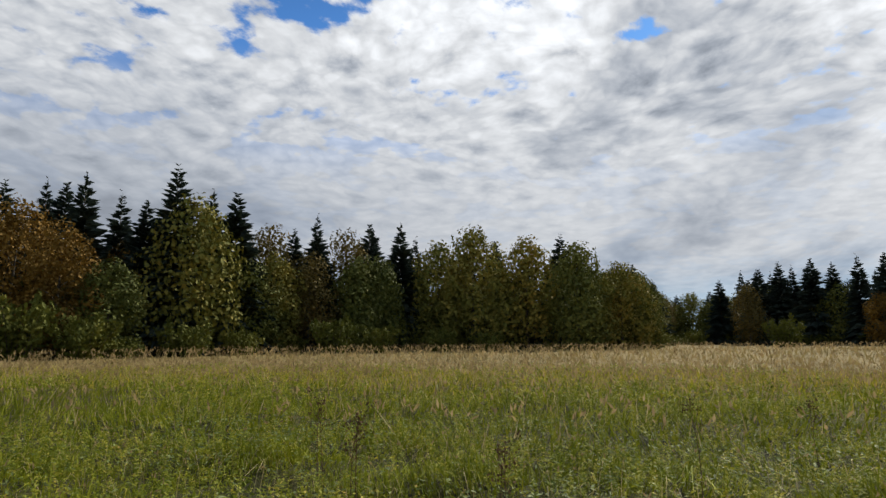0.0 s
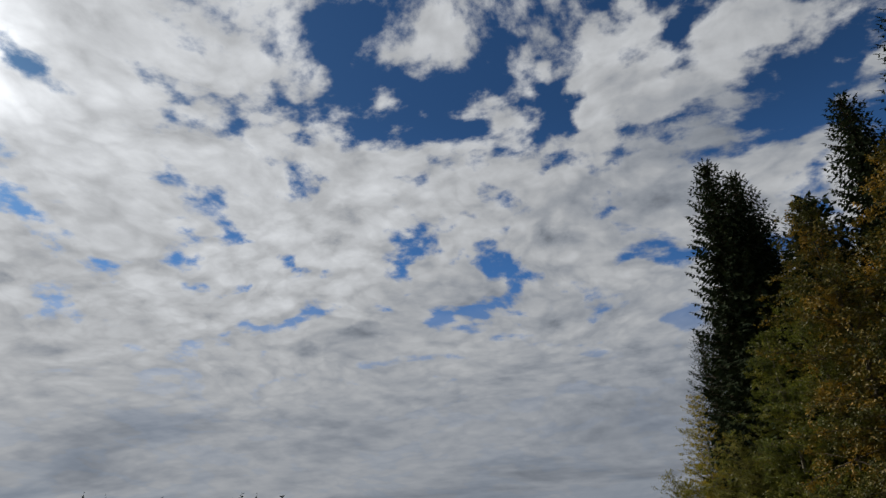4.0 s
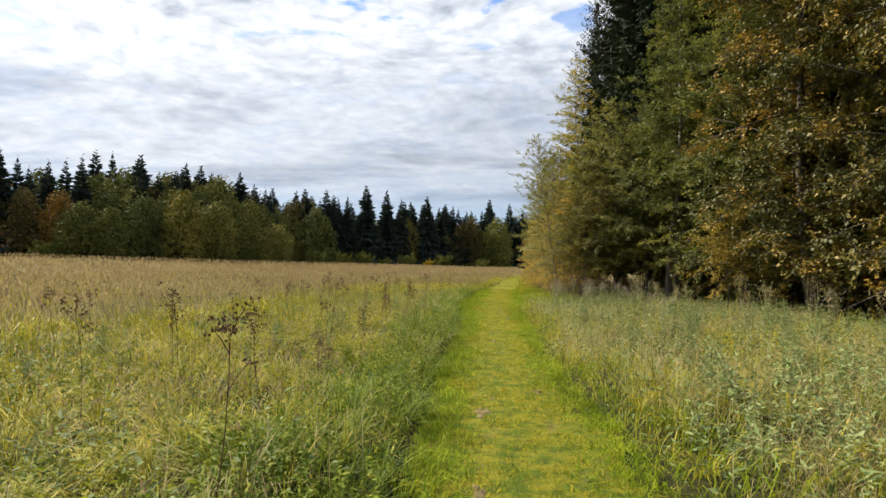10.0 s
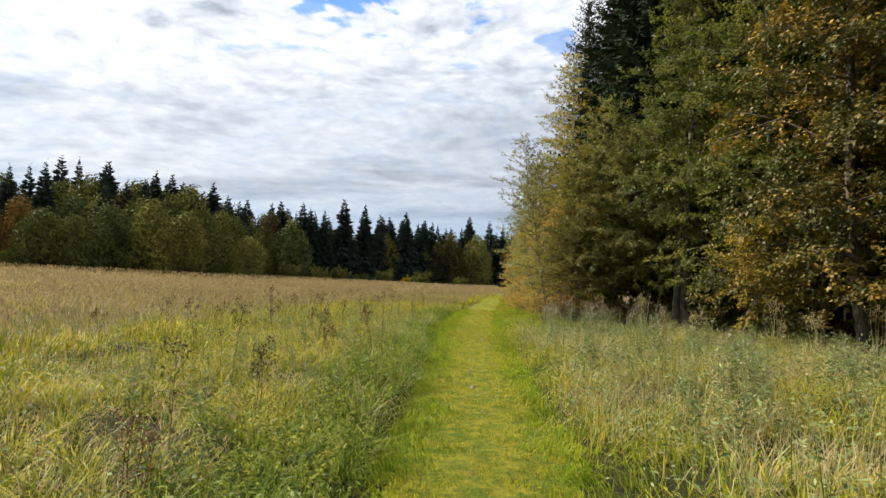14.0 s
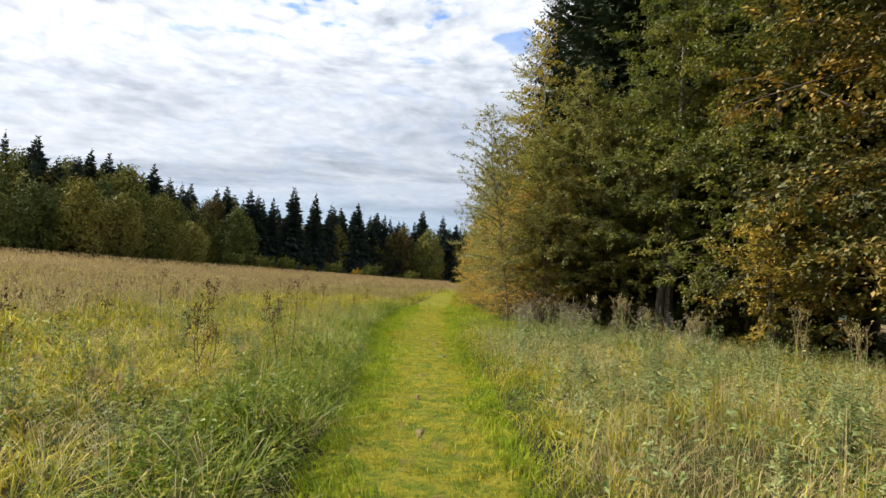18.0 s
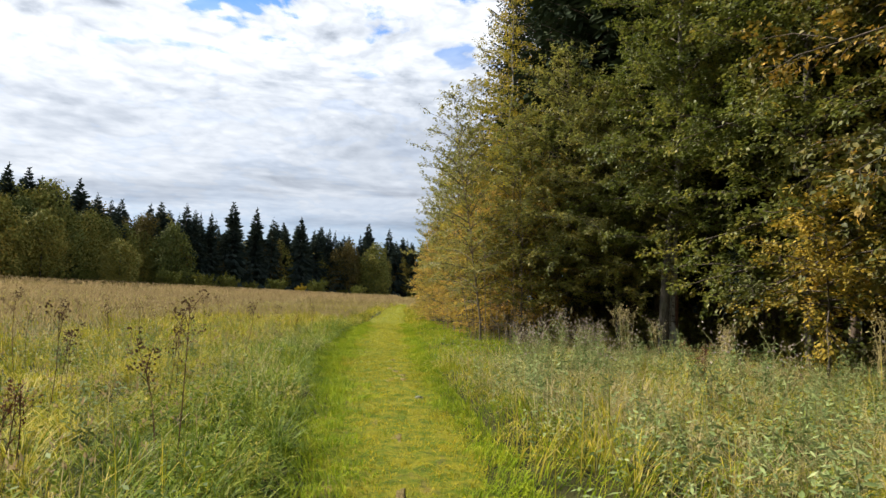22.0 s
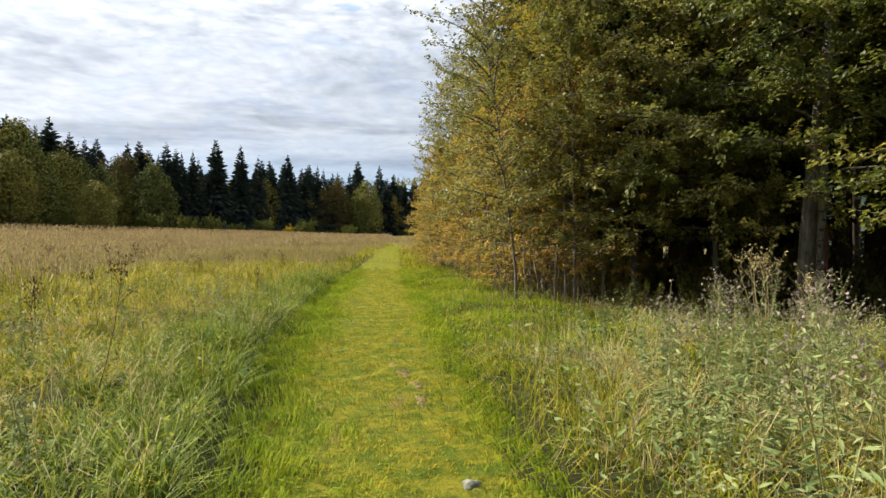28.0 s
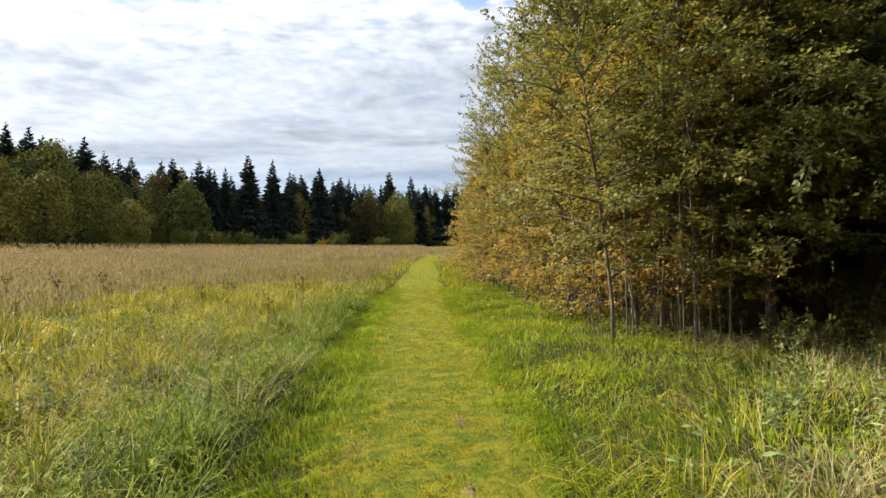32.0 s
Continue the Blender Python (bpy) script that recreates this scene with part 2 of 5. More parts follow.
M_DEAD = leafy("dead_stalks", [(0.0, (0.05, 0.033, 0.022)), (0.6, (0.11, 0.07, 0.04)), (1.0, (0.20, 0.13, 0.07))], 0.2, 1.0, 0.05, 0.95, 0.03)
M_GREENSTEM = leafy("green_stems", [(0, (0.130, 0.150, 0.050)), (1, (0.280, 0.250, 0.100))], 0.3, 1.0, 0.05)
M_LEAF = leafy("broad_leaves", [(0, (0.026, 0.034, 0.007)), (0.36, (0.070, 0.074, 0.014)), (0.56, (0.150, 0.118, 0.020)), (0.74, (0.300, 0.185, 0.026)), (1, (0.480, 0.275, 0.036))], 0.55, 0.9, 0.22, 0.6, 0.3)
M_YOUNG = leafy("sapling_leaves", [(0, (0.105, 0.104, 0.018)), (0.35, (0.235, 0.190, 0.032)), (0.62, (0.380, 0.252, 0.050)), (0.82, (0.480, 0.288, 0.082)), (1, (0.570, 0.385, 0.170))], 0.45, 0.6, 0.52, 0.65, 0.2)
M_OLDLEAF = leafy("old_tree_leaves", [(0, (0.040, 0.058, 0.010)), (0.5, (0.108, 0.124, 0.020)), (0.78, (0.215, 0.198, 0.032)), (0.92, (0.360, 0.255, 0.032)), (1, (0.450, 0.285, 0.034))], 0.5, 0.9, 0.42, 0.55, 0.35)
# lighter, bluer needles: aerial haze over the far woods put into the colour
M_HAZENEEDLE = leafy("hazed_spruce_needles", [(0.0, (0.028, 0.042, 0.037)), (0.6, (0.052, 0.072, 0.058)), (1.0, (0.088, 0.107, 0.078))], 0.3, 0.3, 0.06, 0.9, 0.08)
M_FRESH = leafy("young_meadow_blades", [(0, (0.056, 0.082, 0.006)), (0.5, (0.170, 0.196, 0.013)), (0.85, (0.285, 0.275, 0.022)), (1, (0.390, 0.305, 0.060))], 0.45, 2.0, 0.24, 0.75, 0.08)
M_FARSTRAW = leafy("dry_field_grass", [(0, (0.140, 0.110, 0.044)), (0.5, (0.255, 0.202, 0.086)), (1, (0.370, 0.295, 0.145))], 0.3, 0.1, 0.32, 0.9, 0.05)
M_BIRCH = leafy("birch_leaves", [(0, (0.090, 0.098, 0.012)), (0.4, (0.220, 0.195, 0.022)), (0.75, (0.360, 0.270, 0.034)), (1, (0.460, 0.310, 0.055))], 0.45, 0.6, 0.50, 0.65, 0.2)
M_WILLOW = leafy("grey_willow_leaves", [(0, (0.095, 0.106, 0.020)), (0.6, (0.215, 0.200, 0.042)), (1, (0.360, 0.300, 0.095))], 0.4, 0.5, 0.50)
M_GREENTREE = leafy("green_crown", [(0, (0.052, 0.070, 0.020)), (0.35, (0.100, 0.114, 0.027)), (0.6, (0.165, 0.164, 0.036)), (0.8, (0.240, 0.198, 0.040)), (1, (0.330, 0.222, 0.044))], 0.2, 0.12, 0.05, 0.8, 0.12, 0.45)
M_GOLD = leafy("golden_crown", [(0, (0.085, 0.060, 0.014)), (0.5, (0.170, 0.100, 0.020)), (1, (0.280, 0.155, 0.027))], 0.35, 0.15, 0.09, 0.8, 0.12)
M_BROWN = leafy("browning_crown", [(0, (0.060, 0.058, 0.018)), (0.5, (0.120, 0.094, 0.028)), (1, (0.195, 0.134, 0.038))], 0.4, 0.15, 0.09, 0.8, 0.12)
M_SHRUB = leafy("shrub_crown", [(0, (0.050, 0.064, 0.014)), (0.5, (0.105, 0.116, 0.020)), (1, (0.190, 0.175, 0.034))], 0.4, 0.2, 0.09, 0.8, 0.12)
M_SIDETURF = leafy("side_turf_blades", [(0, (0.076, 0.136, 0.007)), (0.5, (0.198, 0.268, 0.012)), (0.85, (0.310, 0.338, 0.019)), (1, (0.410, 0.365, 0.052))], 0.5, 3.6, 0.32, 0.75, 0.1, 0.0)
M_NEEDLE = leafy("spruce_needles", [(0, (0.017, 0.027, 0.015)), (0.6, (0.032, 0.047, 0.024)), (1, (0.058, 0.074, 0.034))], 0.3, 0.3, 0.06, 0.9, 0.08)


def bark_material(name, dark, pale, marks=None):
    m, n = material(name)
    at = n.add("ShaderNodeTexCoord").outputs["Object"]
    grain = n.noise(n.vec("MULTIPLY", at, (1.0, 1.0, 0.22)), 22.0, 6.0, 0.65)
    stain = n.noise(at, 1.7, 4.0, 0.6)
    colour = n.mix(n.grade(grain, 0.3, 0.7), dark, pale)
    colour = n.mix(n.grade(stain, 0.55, 0.75, 0.0, 0.7), colour, (0.10, 0.11, 0.06))
    if marks:
        band = n.noise(n.vec("MULTIPLY", at, (1.0, 1.0, 3.5)), 5.0, 4.0, 0.6)
        colour = n.mix(n.grade(band, 0.56, 0.64), colour, marks)
    finish(n, colour, 0.9, grain, 0.7, 0.03)
    return m


M_BARK = bark_material("grey_bark", (0.032, 0.027, 0.020), (0.105, 0.090, 0.070))
M_SPRUCEBARK = bark_material("spruce_bark", (0.035, 0.026, 0.02), (0.11, 0.078, 0.055))
M_PALEBARK = bark_material("pale_bark", (0.110, 0.102, 0.085), (0.290, 0.268, 0.228), (0.065, 0.050, 0.040))
M_TWIG = bark_material("twig_bark", (0.045, 0.035, 0.027), (0.12, 0.095, 0.075))
M_STEM = bark_material("sapling_bark", (0.08, 0.062, 0.045), (0.21, 0.17, 0.13))


def ground_material():
    m, n = material("meadow_soil")
    at = n.add("ShaderNodeNewGeometry").outputs["Position"]
    s = n.add("ShaderNodeSeparateXYZ")
    n.put(s.inputs[0], at)
    fine_n = n.noise(at, 30.0, 6.0, 0.7)
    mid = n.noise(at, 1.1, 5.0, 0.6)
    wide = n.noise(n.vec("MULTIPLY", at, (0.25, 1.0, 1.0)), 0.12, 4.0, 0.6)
    # near soil is darkened to stand for the shade between grass blades
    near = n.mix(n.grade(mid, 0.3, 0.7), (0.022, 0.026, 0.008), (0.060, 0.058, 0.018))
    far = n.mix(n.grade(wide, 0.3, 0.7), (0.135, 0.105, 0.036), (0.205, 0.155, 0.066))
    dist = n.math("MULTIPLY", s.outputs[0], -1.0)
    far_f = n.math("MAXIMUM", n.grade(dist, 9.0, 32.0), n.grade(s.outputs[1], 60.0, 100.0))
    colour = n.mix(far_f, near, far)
    colour = n.mix(n.grade(fine_n, 0.35, 0.7, 0.0, 0.35), colour, (0.03, 0.03, 0.012))
    finish(n, colour, 0.95, fine_n, 0.8, 0.06, spec=0.1)
    return m


def path_material():
    m, n = material("trodden_turf")
    at = n.add("ShaderNodeNewGeometry").outputs["Position"]
    fine_n = n.noise(at, 60.0, 6.0, 0.7)
    mid = n.noise(at, 4.0, 5.0, 0.65)
    bare = n.noise(n.vec("MULTIPLY", at, (1.6, 0.55, 1.0)), 2.1, 4.0, 0.6)
    colour = n.mix(n.grade(mid, 0.38, 0.62), (0.090, 0.128, 0.010), (0.220, 0.205, 0.018))
    colour = n.mix(n.grade(n.noise(at, 11.0, 5.0, 0.65), 0.5, 0.66, 0.0, 0.7), colour, (0.065, 0.08, 0.014))
    colour = n.mix(n.grade(bare, 0.58, 0.72, 0.0, 0.6), colour, (0.20, 0.135, 0.06))
    finish(n, colour, 0.95, fine_n, 0.9, 0.04, spec=0.1)
    return m


def litter_material():
    m, n = material("leaf_litter")
    at = n.add("ShaderNodeNewGeometry").outputs["Position"]
    fine_n = n.noise(at, 18.0, 6.0, 0.75)
    mid = n.noise(at, 1.6, 5.0, 0.6)
    colour = n.mix(n.grade(fine_n, 0.3, 0.7), (0.09, 0.062, 0.034), (0.27, 0.185, 0.100))
    colour = n.mix(n.grade(mid, 0.48, 0.62), colour, (0.075, 0.110, 0.028))
    finish(n, colour, 0.95, fine_n, 0.9, 0.06, spec=0.1)
    return m


def stone_material():
    m, n = material("grey_stone")
    at = n.add("ShaderNodeTexCoord").outputs["Object"]
    fine_n = n.noise(at, 45.0, 6.0, 0.7)
    colour = n.mix(n.grade(n.noise(at, 12.0), 0.35, 0.65), (0.10, 0.105, 0.075), (0.27, 0.265, 0.21))
    finish(n, colour, 0.9, fine_n, 0.7, 0.02)
    return m


# ---------------------------------------------------------------- mesh helpers
class Soup:
    """Collects vertices and faces, and makes one mesh of them."""

    def __init__(self):
        self.v, self.tri, self.quad, self.count = [], [], [], 0

    def add(self, verts, tri=None, quad=None):
        verts = np.asarray(verts, np.float32).reshape(-1, 3)
        if tri is not None and len(tri):
            self.tri.append(np.asarray(tri, np.int32).reshape(-1, 3) + self.count)
        if quad is not None and len(quad):
            self.quad.append(np.asarray(quad, np.int32).reshape(-1, 4) + self.count)
        self.v.append(verts)
        self.count += len(verts)

    def mesh(self, name, mat, smooth=False):
        v = np.concatenate(self.v) if self.v else np.zeros((0, 3), np.float32)
        t = np.concatenate(self.tri) if self.tri else np.zeros((0, 3), np.int32)
        q = np.concatenate(self.quad) if self.quad else np.zeros((0, 4), np.int32)
        me = bpy.data.meshes.new(name)
        me.vertices.add(len(v))
        me.vertices.foreach_set("co", v.ravel())
        me.loops.add(t.size + q.size)
        me.loops.foreach_set("vertex_index", np.concatenate([t.ravel(), q.ravel()]).astype(np.int32))
        starts = np.concatenate([np.arange(len(t)) * 3, t.size + np.arange(len(q)) * 4]).astype(np.int32)
        me.polygons.add(len(starts))
        me.polygons.foreach_set("loop_start", starts)
        if smooth:
            me.polygons.foreach_set("use_smooth", np.ones(len(starts), bool))
        me.update(calc_edges=True)
        me.validate()
        me.materials.append(mat)
        return me


def part(name, me, parent, label="", kind=""):
    ob = new(name, me)
    ob.parent = parent
    return tagged(ob, label, kind=kind)


def unit(a):
    return a / np.maximum(np.linalg.norm(a, axis=-1, keepdims=True), 1e-9)


def tube(soup, pts, radii, sides=5):
    """A tapered tube along a line of points."""
    pts, radii = np.asarray(pts, float), np.asarray(radii, float)
    d = unit(np.gradient(pts, axis=0))
    ref = np.where(np.abs(d[:, 2:3]) > 0.9, np.array([[1.0, 0, 0]]), np.array([[0, 0, 1.0]]))
    a = unit(np.cross(d, ref))
    b = np.cross(d, a)
    ang = np.linspace(0, 2 * np.pi, sides, endpoint=False)
    ring = pts[:, None] + radii[:, None, None] * (np.cos(ang)[None, :, None] * a[:, None] + np.sin(ang)[None, :, None] * b[:, None])
    n = len(pts)
    i, j = np.meshgrid(np.arange(n - 1), np.arange(sides), indexing="ij")
    k = (j + 1) % sides
    quad = np.stack([i * sides + j, i * sides + k, (i + 1) * sides + k, (i + 1) * sides + j], -1).reshape(-1, 4)
    soup.add(ring.reshape(-1, 3), quad=quad)


def rhombs(soup, base, along, normal, length, width, fold=0.18):
    """Leaves: a pointed blade of two folded triangles each."""
    along, normal = unit(along), unit(normal)
    side = unit(np.cross(along, normal))
    normal = np.cross(side, along)
    length, width = np.broadcast_to(length, len(base))[:, None], np.broadcast_to(width, len(base))[:, None]
    mid = base + along * length * 0.45 + normal * width * fold
    v = np.stack([base, mid - side * width / 2, base + along * length, mid + side * width / 2], 1)
    i = np.arange(len(base))[:, None] * 4
    soup.add(v.reshape(-1, 3), tri=np.concatenate([i + [[0, 1, 2]], i + [[0, 2, 3]]]))


def blades(soup, base, height, width, lean, rng, droop=0.15):
    """Grass: a bent blade of a quad and a tip each. lean: how far the tip hangs over, as x and y."""
    n = len(base)
    turn = rng.uniform(0, np.pi, n)
    w = np.stack([np.cos(turn), np.sin(turn), np.zeros(n)], 1) * (width / 2)[:, None]
    over = np.concatenate([lean, np.zeros((n, 1))], 1)
    far = np.linalg.norm(lean, axis=1)
    mid = base + over * 0.32
    mid[:, 2] += height * 0.62
    tip = base + over
    tip[:, 2] += np.maximum(height - droop * far - 0.35 * far ** 2 / np.maximum(height, 0.05), 0.25 * height)
    v = np.stack([base - w, base + w, mid - w * 0.8, mid + w * 0.8, tip], 1)
    i = np.arange(n)[:, None] * 5
    soup.add(v.reshape(-1, 3), tri=i + [[2, 3, 4]], quad=i + [[0, 1, 3, 2]])


def spikes(soup, base, height, width, lean, rng):
    """Grass farther off: one bent pointed triangle each."""
    n = len(base)
    turn = rng.uniform(0, np.pi, n)
    w = np.stack([np.cos(turn), np.sin(turn), np.zeros(n)], 1) * (width / 2)[:, None]
    tip = base + np.concatenate([lean * 0.8, np.zeros((n, 1))], 1)
    tip[:, 2] += height * 0.85
    soup.add(np.stack([base - w, base + w, tip], 1).reshape(-1, 3), tri=np.arange(n)[:, None] * 3 + [[0, 1, 2]])


def arcs(soup, base, height, width, lean, rng):
    """Long bent grass: each blade arches over in four steps and hangs its tip down."""
    n = len(base)
    turn = np.arctan2(lean[:, 1], lean[:, 0]) + np.pi / 2 + rng.normal(0, 0.5, n)
    w = np.stack([np.cos(turn), np.sin(turn), np.zeros(n)], 1) * (width / 2)[:, None]
    far = np.linalg.norm(lean, axis=1) / np.maximum(height, 0.02)
    rows = []
    for f, g in ((0.0, 0.8), (0.4, 1.0), (0.75, 0.75)):
        p = base + np.concatenate([lean * f ** 1.6, np.zeros((n, 1))], 1)
        p[:, 2] += height * (f * 1.25 - 0.55 * np.clip(far, 0, 1.4) * f ** 2.2)
        rows += [p - w * g, p + w * g]
    tip = base + np.concatenate([lean, np.zeros((n, 1))], 1)
    tip[:, 2] += np.maximum(height * (1.2 - 0.85 * np.clip(far, 0, 1.3)), 0.02)
    v = np.stack([*rows, tip], 1)
    i = np.arange(n)[:, None] * 7
    soup.add(v.reshape(-1, 3), tri=i + [[4, 5, 6]], quad=np.concatenate([i + [[0, 1, 3, 2]], i + [[2, 3, 5, 4]]]))


# ---------------------------------------------------------------- the ground
def path_x(y):
    return np.interp(y, [-20, 0, 8.5, 12.5, 15, 17.5, 21, 25.3, 29, 31.5, 35.5, 42, 52, 61, 77, 100, 140], [1.6, 0.85, 0.52, 0.36, 0.15, 0.02, -0.10, -0.24, -0.43, -0.50, -0.51, -0.46, -0.35, -0.05, 0.3, 2.0, 3.0])


def path_half(y):
    return np.interp(y, [-20, 10, 20, 26, 32, 38, 60], [0.74, 0.72, 0.72, 0.80, 0.96, 0.96, 0.85])


def rise(x, y):
    """The lie of the land: it climbs gently away from the path to the far woods."""
    return 0.026 * np.maximum(0, -x - 8) * np.minimum(1, 160 / np.maximum(-x, 1)) + 0.006 * np.clip(y - 30, 0, 260) + 0.0 * x


def fold(x, y):
    """Small humps."""
    h = 0.08 * np.sin(x * 0.9 + 1.3 * np.sin(y * 0.37)) * np.sin(y * 0.6 + 0.8 * np.sin(x * 0.5))
    h = h + 0.065 * np.sin(x * 2.3 + y * 1.1) * np.sin(y * 1.9 - x * 0.7)
    off = np.clip((np.abs(x - path_x(y)) - path_half(y)) / 0.8, 0, 1)
    return h * off + 0.10 * off * off * (3 - 2 * off) - 0.02


def land(x, y):
    return rise(x, y) + fold(x, y)


def patchy(x, y, size, seed=0):
    """A smooth value from 0 to 1 that wanders over the ground."""
    a = np.sin(x / size + 2.1 * seed + 1.7 * np.sin(y / size * 0.7 + seed)) + np.sin(y / size * 1.13 + 3.7 * seed + 1.5 * np.sin(x / size * 0.9))
    return 0.5 + 0.25 * a


def sheet(name, xs, ys, height, mat):
    x, y = np.meshgrid(xs, ys, indexing="ij")
    v = np.stack([x, y, height(x, y)], -1).reshape(-1, 3)
    nx, ny = len(xs), len(ys)
    i, j = np.meshgrid(np.arange(nx - 1), np.arange(ny - 1), indexing="ij")
    quad = np.stack([i * ny + j, (i + 1) * ny + j, (i + 1) * ny + j + 1, i * ny + j + 1], -1).reshape(-1, 4)
    s = Soup()
    s.add(v, quad=quad)
    return new(name, s.mesh(name, mat, True))


gx = np.concatenate([[-2600, -1200, -600, -350], np.arange(-220, -20, 6), np.arange(-20, 12, 0.4), np.arange(12, 60, 4), [90, 160, 400, 1200, 2600]])
gy = np.concatenate([[-2600, -1000, -400, -200], np.arange(-110, -12, 7), np.arange(-12, 52, 0.4), np.arange(52, 280, 8), [340, 600, 1200, 2600]])
tagged(sheet("ground", gx, gy, land, ground_material()), "rough meadow soil under long autumn grass, darkened near the path for shade", "ground", kind="structure")

def turf(x, y):
    """Hoof-worn lumps in the path's turf."""
    h = np.sin(x * 31 + 2.2 * np.sin(y * 13)) * np.sin(y * 23 + 1.9 * np.sin(x * 17)) + 0.7 * np.sin(x * 14 - y * 9 + 1.5 * np.sin(y * 5))
    return 0.008 * h


pt = np.linspace(-1, 1, 27)
py = np.concatenate([np.arange(-6, 3, 0.5), np.arange(3, 44, 0.07), np.arange(44, 110, 0.5)])
s = Soup()
cx, hw = path_x(py)[None], (path_half(py) + 0.22 + 0.10 * np.sin(py * 1.7) + 0.06 * np.sin(py * 4.3))[None]
px_ = cx + pt[:, None] * hw
py_ = np.broadcast_to(py[None], px_.shape)
pz_ = land(px_, py_) + 0.018 - 0.05 * np.abs(pt[:, None]) ** 8 + turf(px_, py_)
i, j = np.meshgrid(np.arange(26), np.arange(len(py) - 1), indexing="ij")
k = len(py)
s.add(np.stack([px_, py_, pz_], -1).reshape(-1, 3), quad=np.stack([i * k + j, (i + 1) * k + j, (i + 1) * k + j + 1, i * k + j + 1], -1).reshape(-1, 4))
tagged(new("footpath", s.mesh("footpath", path_material(), True)), "trodden yellow-green turf footpath with bare muddy patches", "footpath", kind="structure")


def edge_x(y):
    """Where the wood begins."""
    return np.interp(y, [-40, 10, 20, 27, 31, 33.5, 36, 40, 50, 70, 120], [11, 10.5, 8.6, 6.9, 6.0, 2.7, 2.1, 1.7, 1.5, 3.2, 6])


ft = np.linspace(0, 1, 30) ** 1.5 * 38
fy = np.arange(11, 110, 1.0)
s = Soup()
fx_ = edge_x(fy)[None] + 0.35 * np.sin(fy * 1.3)[None] + np.interp(fy, [29, 33], [0.2, 1.5])[None] + ft[:, None]
fy_ = np.broadcast_to(fy[None], fx_.shape)
i, j = np.meshgrid(np.arange(29), np.arange(len(fy) - 1), indexing="ij")
k = len(fy)
s.add(np.stack([fx_, fy_, land(fx_, fy_) + 0.03], -1).reshape(-1, 3), quad=np.stack([i * k + j, (i + 1) * k + j, (i + 1) * k + j + 1, i * k + j + 1], -1).reshape(-1, 4))
tagged(new("forest_floor", s.mesh("forest_floor", litter_material(), True)), "shaded brown leaf litter and moss under the trees", "forest floor", kind="structure")


